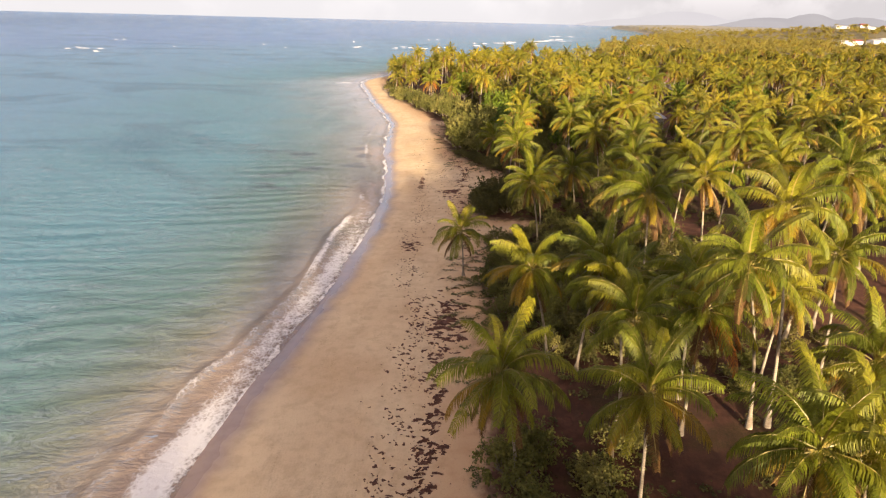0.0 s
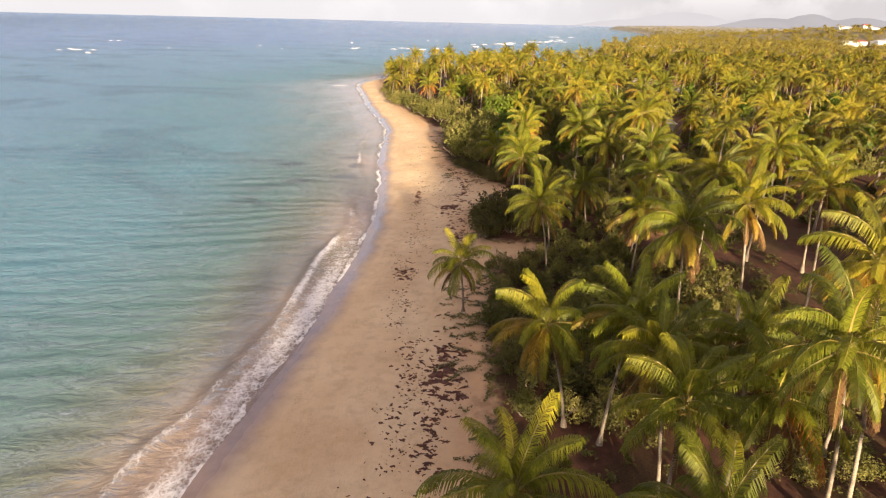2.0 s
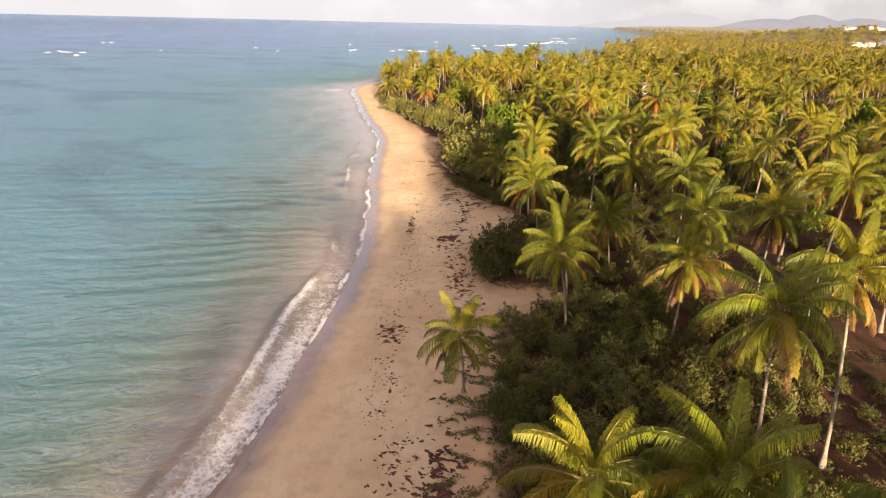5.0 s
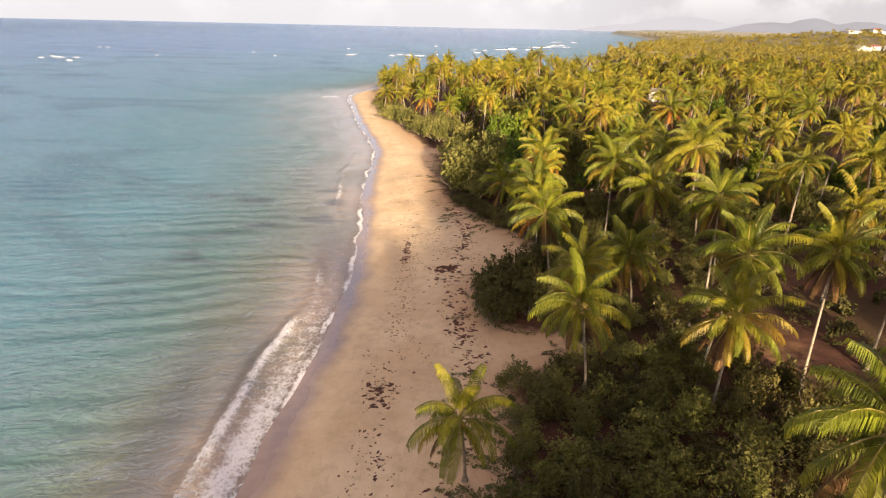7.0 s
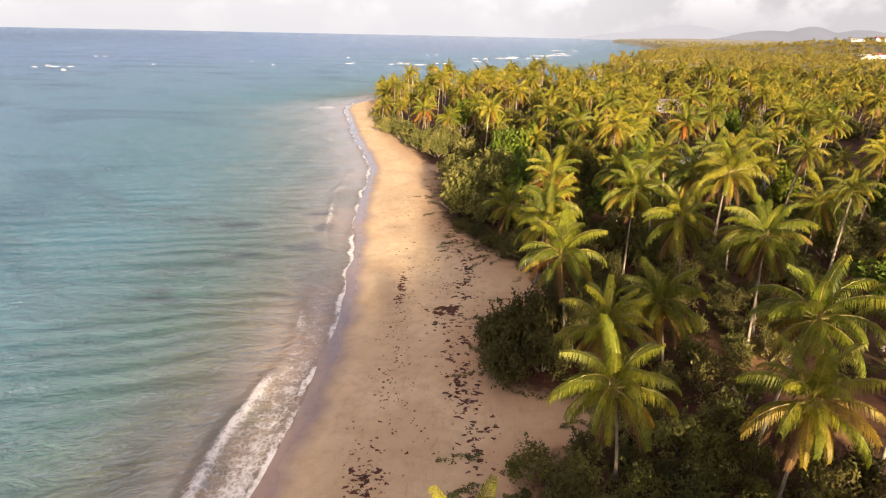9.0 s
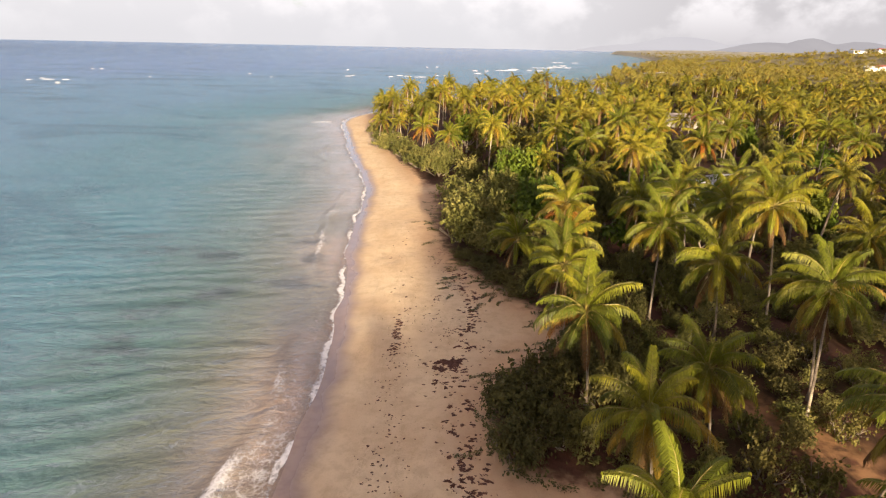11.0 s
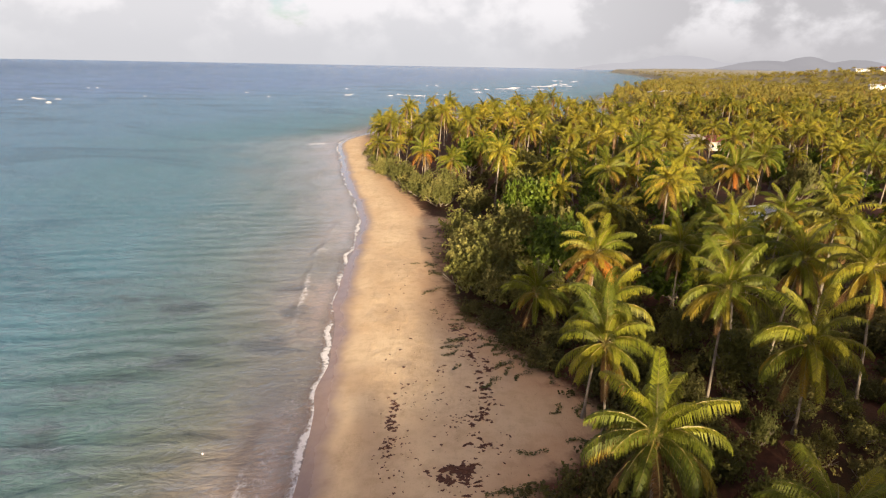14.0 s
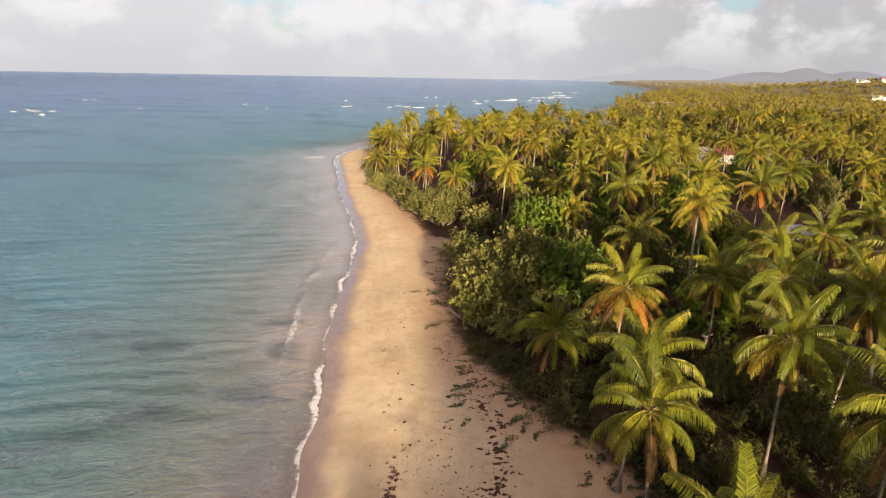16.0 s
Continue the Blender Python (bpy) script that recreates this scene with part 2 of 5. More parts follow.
def sea_material():
    m, n = material("sea_water")
    p = place(n)
    off = attr(n, "off")  # metres from the waterline, out to sea
    scallop = n.math("ADD", off, n.math("MULTIPLY", n.math("SUBTRACT", n.noise(p, 0.30, 4.0, 0.6), 0.5), 1.6))
    rim = n.math("MULTIPLY", n.ramp(scallop, -0.15, 0.10), n.ramp(scallop, 0.25, 1.1, 1.0, 0.0))
    rim = n.math("MULTIPLY", rim, n.ramp(n.noise(p, 0.12, 3.0), 0.34, 0.58, 0.30, 0.78))
    foam = n.math("MAXIMUM", attr(n, "foam"), rim)
    wob = n.math("ADD", off, n.math("MULTIPLY", n.math("SUBTRACT", n.noise(p, 0.05, 4.0), 0.5), n.ramp(off, 0.0, 60.0, 5.0, 45.0)))
    near = n.mix(n.ramp(wob, 0.0, 6.0), (0.38, 0.260, 0.195), (0.270, 0.215, 0.165))
    near = n.mix(n.ramp(wob, 4.5, 10.0), near, (0.135, 0.142, 0.105))
    near = n.mix(n.ramp(wob, 8.0, 18.0), near, (0.084, 0.152, 0.142))
    col = n.mix(n.ramp(wob, 13.0, 40.0), near, (0.080, 0.196, 0.250))
    col = n.mix(n.ramp(wob, 40.0, 120.0), col, (0.100, 0.212, 0.325))
    col = n.mix(n.ramp(wob, 130.0, 420.0), col, (0.105, 0.182, 0.340))
    col = n.mix(n.ramp(wob, 500.0, 1800.0), col, (0.045, 0.090, 0.200))
    drift_ = n.noise(n.stretch(n.turned(p, 0.25), (0.55, 1.0, 1.0)), 0.030, 6.0, 0.65, 0.8)
    col = n.mix(n.ramp(drift_, 0.47, 0.66, 0.0, 0.55), col, n.mix(n.ramp(off, 6.0, 60.0), (0.075, 0.100, 0.072), (0.026, 0.090, 0.150)))
    # stirred, milky water over the sand bar
    milk = n.math("MULTIPLY", attr(n, "milk"), n.ramp(n.noise(n.stretch(p, (1.0, 0.45, 1.0)), 0.13, 5.0, 0.6, 0.4), 0.30, 0.66, 0.45, 1.0))
    col = n.mix(milk, col, (0.39, 0.415, 0.445))
    # seagrass and rock on the bottom
    reef = n.noise(n.stretch(n.turned(p, 0.30), (0.40, 1.0, 1.0)), 0.11, 6.0, 0.68, 0.9)
    reef = n.math("MULTIPLY", n.ramp(n.math("ADD", reef, attr(n, "reef")), 0.61, 0.80), n.ramp(off, 1.5, 5.0))
    col = n.mix(n.math("MULTIPLY", reef, 0.62), col, (0.045, 0.052, 0.062))
    # wavelets that run slantwise to the beach, on a longer swell
    swell = n.noise(n.stretch(n.turned(p, -0.20), (0.55, 1.0, 1.0)), 0.50, 5.0, 0.62, 0.6)
    chop = n.noise(n.stretch(n.turned(p, -0.42), (0.45, 1.0, 1.0)), 1.15, 5.0, 0.66, 0.5)
    far = n.noise(n.stretch(n.turned(p, -0.12), (0.25, 1.0, 1.0)), 0.085, 6.0, 0.66)
    smooth = n.math("SUBTRACT", 1.0, n.math("MULTIPLY", attr(n, "milk"), 0.85))
    nrm = bump(n, swell, smooth, 0.95)
    nrm = bump(n, chop, smooth, 0.85, nrm)
    roll = n.noise(n.stretch(n.turned(p, -0.28), (0.42, 1.0, 1.0)), 0.21, 4.0, 0.6, 0.4)
    nrm = bump(n, roll, smooth, 1.35, nrm)
    nrm = bump(n, far, 0.45, 2.0, nrm)
    deep = n.add("ShaderNodeBsdfDiffuse", inp={"Color": col, "Normal": bump(n, chop, n.math("MULTIPLY", smooth, 0.18), 0.6, bump(n, swell, n.math("MULTIPLY", smooth, 0.32), 1.4))})
    sheen = n.add("ShaderNodeBsdfGlossy", inp={"Color": (0.95, 0.97, 1.0, 1), "Roughness": n.ramp(off, 20.0, 400.0, 0.07, 0.22), "Normal": nrm})
    water = n.add("ShaderNodeMixShader", inp={0: n.add("ShaderNodeFresnel", inp={"IOR": 1.33, "Normal": nrm}).outputs[0], 1: deep.outputs[0], 2: sheen.outputs[0]})
    thin = n.add("ShaderNodeBsdfTransparent", inp={0: (0.95, 0.95, 0.93, 1)})
    film = n.add("ShaderNodeMixShader", inp={0: n.ramp(off, -0.3, 2.2, 0.25, 1.0), 1: thin.outputs[0], 2: water.outputs[0]})
    # foam: streaks and small holes torn by noise
    warp = n.add("ShaderNodeVectorMath", operation="ADD", inp={0: p, 1: n.add("ShaderNodeTexNoise", inp={"Vector": p, "Scale": 0.7, "Detail": 5.0, "Roughness": 0.7}).outputs["Color"]}).outputs[0]
    cell = n.add("ShaderNodeTexVoronoi", feature="DISTANCE_TO_EDGE", inp={"Vector": n.stretch(warp, (1.0, 0.7, 1.0)), "Scale": 2.6, "Randomness": 1.0}).outputs["Distance"]
    lace = n.ramp(cell, 0.0, 0.30, 1.0, 0.0)
    cloudy = n.noise(p, 1.1, 7.0, 0.72, 0.5)
    body = n.math("ADD", n.math("MULTIPLY", lace, 0.16), n.math("MULTIPLY", cloudy, 1.15))
    mask = n.math("MULTIPLY", n.ramp(n.math("ADD", body, foam), 0.94, 1.50), 0.92)
    mask = n.math("MULTIPLY", mask, n.ramp(foam, 0.04, 0.25))
    white = n.add("ShaderNodeBsdfPrincipled", inp={"Base Color": (0.84, 0.81, 0.79, 1), "Roughness": 0.7, "Normal": bump(n, cloudy, 0.5, 0.15)})
    both = n.add("ShaderNodeMixShader", inp={0: mask, 1: film.outputs[0], 2: white.outputs[0]})
    finish(n, both.outputs[0])
    return m


def foam_material():
    m, n = material("white_foam")
    p = place(n)
    k = n.noise(p, 1.2, 5.0, 0.7)
    bs = n.add("ShaderNodeBsdfPrincipled", inp={"Base Color": n.mix(k, (0.56, 0.57, 0.58), (0.74, 0.74, 0.73)), "Roughness": 0.7, "Normal": bump(n, k, 0.6, 0.4)})
    finish(n, bs.outputs[0])
    return m


def far_woods_material():
    m, n = material("far_woods")
    p = place(n)
    a = n.noise(p, 0.05, 5.0, 0.65)
    b = n.noise(p, 0.35, 4.0, 0.7)
    col = n.mix(n.ramp(a, 0.35, 0.65), (0.150, 0.118, 0.050), (0.195, 0.158, 0.072))
    col = n.mix(n.ramp(b, 0.45, 0.7), col, (0.095, 0.078, 0.036))
    # distance haze painted in: the canopy pales with growing y
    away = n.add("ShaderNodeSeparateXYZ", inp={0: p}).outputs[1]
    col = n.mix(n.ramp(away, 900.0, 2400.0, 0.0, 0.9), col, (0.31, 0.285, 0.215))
    bs = n.add("ShaderNodeBsdfPrincipled", inp={"Base Color": col, "Roughness": 0.9, "Normal": bump(n, b, 0.8, 2.0)})
    finish(n, bs.outputs[0])
    return m


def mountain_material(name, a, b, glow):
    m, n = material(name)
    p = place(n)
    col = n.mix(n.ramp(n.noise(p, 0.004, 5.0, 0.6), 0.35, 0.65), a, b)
    # haze over the range is put in as pale colour plus self-glow
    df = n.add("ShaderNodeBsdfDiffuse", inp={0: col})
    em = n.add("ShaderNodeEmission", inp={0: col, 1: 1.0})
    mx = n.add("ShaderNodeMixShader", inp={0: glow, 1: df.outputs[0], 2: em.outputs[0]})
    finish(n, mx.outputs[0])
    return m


GROUND, SEA, FOAM, WOODS = ground_material(), sea_material(), foam_material(), far_woods_material()
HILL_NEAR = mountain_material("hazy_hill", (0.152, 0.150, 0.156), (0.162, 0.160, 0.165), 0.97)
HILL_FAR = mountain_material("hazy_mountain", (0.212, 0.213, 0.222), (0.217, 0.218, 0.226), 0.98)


# ---- mesh helpers ----
def mesh_of(name, verts, faces, mats, smooth=True, index=None):
    me = bpy.data.meshes.new(name)
    me.from_pydata([tuple(v) for v in verts] if not isinstance(verts, np.ndarray) else verts.tolist(), [], faces if isinstance(faces, list) else faces.tolist())
    for mat in mats:
        me.materials.append(mat)
    if index is not None:
        me.polygons.foreach_set("material_index", np.asarray(index, dtype=np.int32))
    if smooth:
        me.polygons.foreach_set("use_smooth", np.ones(len(me.polygons), dtype=bool))
    me.update()
    return me


def part(name, data, material_, parent, label=""):
    """One mesh object under a thing or a part; data is a bmesh or a mesh."""
    if isinstance(data, bmesh.types.BMesh):
        me = bpy.data.meshes.new(name)
        data.to_mesh(me)
        data.free()
        me.materials.append(material_)
    else:
        me = data
    ob = new(name, me)
    ob.parent = parent
    return tagged(ob, label)


def thing(name, label, category, group="", kind="", at=None):
    ob = new(name)
    ob.empty_display_size = 0.3
    if at is not None:
        ob.matrix_basis = at
    return tagged(ob, label, category, group, kind)


def box(bm, x0, y0, z0, x1, y1, z1):
    m = Matrix.Translation(((x0 + x1) / 2, (y0 + y1) / 2, (z0 + z1) / 2)) @ Matrix.Diagonal((x1 - x0, y1 - y0, z1 - z0, 1))
    bmesh.ops.create_cube(bm, size=1.0, matrix=m)


def spline(points, step):
    """A smooth line through the points."""
    p = np.array(points, float)
    p = np.vstack([2 * p[0] - p[1], p, 2 * p[-1] - p[-2]])
    out = []
    for k in range(1, len(p) - 2):
        n = max(2, int(np.linalg.norm(p[k + 1] - p[k]) / step))
        t = np.linspace(0, 1, n, endpoint=False)[:, None]
        out.append(0.5 * (2 * p[k] + (p[k + 1] - p[k - 1]) * t + (2 * p[k - 1] - 5 * p[k] + 4 * p[k + 1] - p[k + 2]) * t ** 2 + (3 * p[k] - p[k - 1] - 3 * p[k + 1] + p[k + 2]) * t ** 3))
    return np.vstack(out + [p[-2:-1]])


def signed(line, x, y):
    """Distance from a line that runs away from the camera; to its right is plus."""
    x, y = np.asarray(x, float).ravel(), np.asarray(y, float).ravel()
    a, b = line[:-1], line[1:]
    best, side = np.full(len(x), 1e12), np.ones(len(x))
    for (ax, ay), (bx, by) in zip(a, b):
        dx, dy = bx - ax, by - ay
        ll = math.hypot(dx, dy)
        t = np.clip(((x - ax) * dx + (y - ay) * dy) / (ll * ll), 0, 1)
        ex, ey = x - ax - t * dx, y - ay - t * dy
        d = np.sqrt(ex * ex + ey * ey)
        cross = (dy * (x - ax) - dx * (y - ay)) / ll
        # at a shared corner the segment that sees the point more squarely gives the side
        tie = (np.abs(d - best) < 1e-6 * (1 + d)) & (np.abs(cross) > np.abs(side))
        hit = (d < best - 1e-6 * (1 + d)) | tie
        best = np.where(hit, d, best)
        side = np.where(hit, cross, side)
    return best * np.where(side < 0, -1.0, 1.0)


def value_noise(x, y, scale, seed):
    """Smooth noise in -1..1 on arrays."""
    x, y = np.asarray(x, float) / scale, np.asarray(y, float) / scale
    xi, yi = np.floor(x).astype(np.int64), np.floor(y).astype(np.int64)
    fx, fy = x - xi, y - yi
    fx, fy = fx * fx * (3 - 2 * fx), fy * fy * (3 - 2 * fy)

    def h(a, b):
        v = np.sin(a * 127.1 + b * 311.7 + seed * 74.7) * 43758.5453
        return v - np.floor(v)
    v = h(xi, yi) * (1 - fx) * (1 - fy) + h(xi + 1, yi) * fx * (1 - fy) + h(xi, yi + 1) * (1 - fx) * fy + h(xi + 1, yi + 1) * fx * fy
    return v * 2 - 1


COAST = spline([(-70, -600), (-34, -140), (-25, -50), (-19.4, -5), (-16.6, 26), (-14.8, 42), (-12.9, 57), (-11.7, 70), (-11.0, 82), (-11.4, 95), (-12.5, 110), (-14.6, 125), (-16.2, 145), (-17, 160),
                (-20.5, 180), (-26, 200), (-31, 222), (-36, 245), (-41, 268), (-42, 286), (-37, 306), (-25, 348), (-10, 388), (44, 402), (100, 408), (108, 440), (116, 520), (128, 585), (142, 625), (178, 700), (245, 850), (320, 1040), (430, 1360), (530, 1720), (620, 2200), (690, 2650), (735, 2950), (840, 3080), (1600, 4900)], 12.0)
GREEN = spline([(-16, -600), (-15, -140), (-9, -50), (-5, -20), (0.4, 4), (1.6, 14), (2, 23), (2.2, 34), (3, 46), (3.2, 56), (4.2, 62), (5.2, 69), (10.5, 72), (10.8, 76), (5, 77.5), (2.8, 82), (3.4, 88), (6.5, 94), (11.5, 99.5), (8.2, 105), (5, 110), (2.6, 115),
                (-1.4, 123), (-3, 138), (-3.2, 150), (-4.6, 158), (-1.2, 163), (-6, 167), (-10.5, 183), (-14, 194), (-19.5, 220), (-24.5, 243), (-31, 270), (-33, 286), (-29, 304), (-18, 338), (-4, 356), (52, 384), (103, 398), (112, 440), (120, 520), (132, 583), (146, 622), (182, 697), (249, 847), (324, 1037), (434, 1357), (534, 1717), (624, 2198), (694, 2648), (740, 2945), (845, 3076), (1605, 4896)], 6.0)
HILL = (585.0, 900.0)


def height(x, y, shore):
    """The land's height."""
    beach = np.where(shore > 0, 1.25 * (1 - np.exp(-np.maximum(shore, 0) / 8.0)), np.maximum(shore * 0.07, -5.0 + 0.8 * np.maximum(shore * 0.01, -1)))
    beach = beach + np.where(np.abs(shore) < 6, 0.05 * value_noise(x, y, 7.0, 1), 0)
    soft = np.clip(shore / 6.0, 0, 1)
    rough = 0.05 * value_noise(x, y, 2.3, 2) + 0.10 * value_noise(x, y, 9.0, 3) + np.clip((shore - 14) / 20, 0, 1) * (0.5 + 0.4 * value_noise(x, y, 22.0, 4))
    r2 = ((x - HILL[0]) / 150.0) ** 2 + ((y - HILL[1]) / 220.0) ** 2
    return beach + soft * rough + np.clip(shore / 50, 0, 1) * 19.0 * np.exp(-r2)


def steps(breaks):
    """Grid lines: (from, to, step) stretches joined."""
    out = []
    for a, b, d in breaks:
        out.extend(np.arange(a, b - 1e-6, d))
    return np.array(out + [breaks[-1][1]])


def sheet(name, xs, ys, z_of, mat, attrs):
    gx, gy = np.meshgrid(xs, ys)
    z, extra = z_of(gx.ravel(), gy.ravel())
    verts = np.column_stack([gx.ravel(), gy.ravel(), z])
    nx, ny = len(xs), len(ys)
    i = (np.arange(ny - 1)[:, None] * nx + np.arange(nx - 1)[None, :]).ravel()
    me = mesh_of(name, verts, np.column_stack([i, i + 1, i + nx + 1, i + nx]), [mat])
    for key in attrs:
        me.attributes.new(key, "FLOAT", "POINT").data.foreach_set("value", extra[key].astype(np.float32))
    return new(name, me)


# ---- ground and sea ----
TRACK = spline([(29, 60), (31, 74), (27, 83), (22, 88)], 3.0)


def ground_z(x, y):
    shore, inland = signed(COAST, x, y), signed(GREEN, x, y)
    d = np.abs(signed(TRACK, x, y))
    return height(x, y, shore), {"shore": shore, "inland": inland, "track": np.clip(1.6 - d / 1.6, 0, 1) * (y > 50) * (y < 95)}


gx = steps([(-5000, -400, 460), (-400, -60, 20), (-60, -24, 2), (-24, 16, 0.6), (16, 60, 1.6), (60, 200, 7), (200, 900, 28), (900, 5000, 410)])
gy = steps([(-5000, -200, 480), (-200, -70, 13), (-70, 0, 2.5), (0, 130, 0.9), (130, 320, 2), (320, 500, 6), (500, 1200, 28), (1200, 5000, 380)])
tagged(sheet("ground", gx, gy, ground_z, GROUND, ("shore", "inland", "track")), "pale golden sand beach running into brown forest floor", "ground", kind="structure")


ROCKS = [(-21.5, 130, 4.4, 3.6, 0.30), (-18.7, 123, 2.6, 3.0, 0.28), (-19.6, 113.8, 3.2, 3.2, 0.28), (-27.5, 110.5, 4.6, 3.4, 0.26), (-33, 104.5, 6.0, 3.6, 0.24), (-32, 96.8, 7.0, 4.0, 0.27), (-43, 99, 8.0, 4.5, 0.2), (-41, 126, 8.0, 4.5, 0.20), (-33, 123, 5.0, 3.5, 0.2), (-44, 131, 8.0, 4.0, 0.18), (-60, 112, 13.0, 7.0, 0.14)]


def sea_z(x, y):
    off = -signed(COAST, x, y) + 0.45 * value_noise(x * 0.2, y, 5.0, 11)
    near = np.clip(1 - off / 160.0, 0, 1)
    swell = 0.008 * np.sin(0.62 * y - 0.14 * x + 4.0 * value_noise(x, y, 30, 21)) + 0.012 * np.sin(1.15 * y - 0.34 * x + 4.0 * value_noise(x, y, 17, 22)) + 0.014 * np.sin(1.75 * y - 0.22 * x + 5.0 * value_noise(x, y, 11, 23))
    z = swell * near * np.clip(off / 12.0, 0.05, 1) * (0.65 + 0.35 * value_noise(x, y, 14, 24))
    # low breaker that runs along the beach, and its broken water
    run = 5.6 + 1.8 * value_noise(x * 0, y, 26.0, 31) + 0.5 * value_noise(x * 0, y, 6.0, 32)
    crest = np.exp(-((off - run) / 0.62) ** 2)
    power = np.clip(0.45 + 0.75 * value_noise(x * 0, y, 34.0, 33) + 0.45 * value_noise(x * 0, y, 7.0, 38), 0, 1)
    z = z + 0.34 * crest * power * (off > 0.5)
    reach = 3.0 + 1.6 * value_noise(x * 0, y, 19.0, 34)
    band = np.clip(1 - np.abs(off - reach * 0.55) / np.maximum(reach, 0.8), 0, 1) * (0.55 + 0.35 * value_noise(x * 0, y, 24.0, 35))
    lace = 0.26 * np.clip(1 - off / 9.0, 0, 1) * (off > 0)
    breaker = crest * np.clip(power * 1.6 - 0.75, 0, 1) * 0.90 * np.clip(1.3 - (y - 60) / 130, 0.3, 1)
    band *= 0.62 * np.clip(0.62 + 0.45 * value_noise(x * 0, y, 41.0, 37), 0.12, 1) * np.clip(1.15 - (y - 60) / 160, 0.35, 1)
    swash = 0.95 * np.clip(1.3 - np.abs(off - 1.5) / 1.8, 0, 1) * np.interp(y, [10, 30, 55, 75, 100, 120], [1.0, 1.0, 0.85, 0.55, 0.30, 0.0]) * np.clip(0.85 + 0.3 * value_noise(x * 0, y, 9.0, 39), 0, 1)
    band = np.maximum(band, swash)
    # the swell breaks over the bar off the point
    tip = 0.85 * np.exp(-((y - 274 - 0.25 * (x + 45) - 2.5 * value_noise(x, y, 5.0, 71)) / 4.5) ** 2) * np.exp(-((x + 49) / 8.0) ** 2) * (0.7 + 0.3 * value_noise(x, y, 4.0, 72))
    foam = np.maximum(np.maximum(band, tip), np.maximum(lace, breaker)) * (off < 40)
    bar = np.interp(y, [60, 100, 150, 230, 272, 290, 320], [6.0, 11.0, 19.0, 25.0, 30.0, 22.0, 8.0])
    milk = 0.08 * np.exp(-np.maximum(off, 0) / 5.0) + np.interp(y, [60, 100, 128, 160, 300, 330], [0.03, 0.10, 0.36, 0.62, 0.72, 0.0]) * np.exp(-(np.maximum(off, 0) / bar) ** 1.6)
    rock = np.zeros(len(x))
    for cx, cy, rx, ry, k in ROCKS:
        rock = np.maximum(rock, k * np.exp(-((x - cx) / rx) ** 2 - ((y - cy) / ry) ** 2))
    return z, {"off": off, "foam": np.clip(foam, 0, 1), "milk": np.clip(milk, 0, 1) * (off < 90), "reef": rock}


sx = steps([(-5000, -400, 460), (-400, -130, 14), (-130, -50, 1.6), (-50, -8, 0.5), (-8, 6, 2), (6, 300, 20), (300, 5000, 470)])
sy = steps([(-5000, -100, 490), (-100, 10, 10), (10, 180, 0.6), (180, 320, 1.2), (320, 700, 10), (700, 5000, 430)])
tagged(sheet("water", sx, sy, sea_z, SEA, ("off", "foam", "milk", "reef")), "rippled turquoise sea, foaming at the beach, deep blue far out", "sea", kind="structure")


def land_z(x, y):
    return float(height(np.array([float(x)]), np.array([float(y)]), signed(COAST, [x], [y]))[0])


# ---- palms ----
def frond_arrays(length, lift, droop, pairs, width, seed, hang=0.35, stiff=6, rib=3, blade=0.245):
    """One feather leaf that grows along +x: vertices and faces, the rib first."""
    rng = np.random.RandomState(seed)
    s = np.linspace(0, 1, 40)
    ang = np.radians(lift) - np.radians(droop) * s ** 1.35
    px = np.concatenate([[0], np.cumsum(np.cos((ang[1:] + ang[:-1]) / 2))]) * length / 39
    pz = np.concatenate([[0], np.cumsum(np.sin((ang[1:] + ang[:-1]) / 2))]) * length / 39
    sway = 0.12 * length * rng.uniform(-1, 1) * s ** 2
    verts, faces = [], []
    for k in range(stiff + 1):
        u = k / stiff
        c = np.array([np.interp(u, s, px), np.interp(u, s, sway), np.interp(u, s, pz)])
        r = 0.055 * (1 - u) + 0.008
        for j in range(rib):
            a = 2 * math.pi * j / rib + math.pi / 2
            verts.append(c + np.array([0, math.cos(a) * r, math.sin(a) * r]))
        if k:
            b = (k - 1) * rib
            for j in range(rib):
                faces.append((b + j, b + (j + 1) % rib, b + rib + (j + 1) % rib, b + rib + j))
    for k in range(pairs):
        u = 0.14 + 0.85 * (k + 0.5) / pairs
        c = np.array([np.interp(u, s, px), np.interp(u, s, sway), np.interp(u, s, pz)])
        a = np.interp(u, s, ang)
        fwd = np.array([math.cos(a), 0, math.sin(a)])
        upv = np.array([-math.sin(a), 0, math.cos(a)])
        ln = length * blade * (0.30 + 0.70 * math.sin(math.pi * min(1.0, 0.10 + u * 0.86)) ** 0.7)
        for side in (-1, 1):
            j = rng.uniform(-0.14, 0.14)
            out = np.array([0, side, 0])
            d1 = fwd * (0.42 + 0.4 * u + j) + out * 0.80 + upv * (0.22 - hang * 0.5 + rng.uniform(-0.08, 0.08))
            d1 /= np.linalg.norm(d1)
            d2 = d1 * 0.6 + np.array([0, 0, -1.0]) * (hang + 0.60 + rng.uniform(-0.1, 0.25))
            d2 /= np.linalg.norm(d2)
            l = ln * rng.uniform(0.85, 1.1)
            m, t = c + d1 * l * 0.40, c + d1 * l * 0.40 + d2 * l * 0.65
            wv = fwd * width * 0.5
            n = len(verts)
            verts += [c - wv * 0.6, c + wv * 0.6, m + wv, m - wv, t]
            faces += [(n, n + 1, n + 2, n + 3), (n + 3, n + 2, n + 4)]
    return np.array(verts), faces


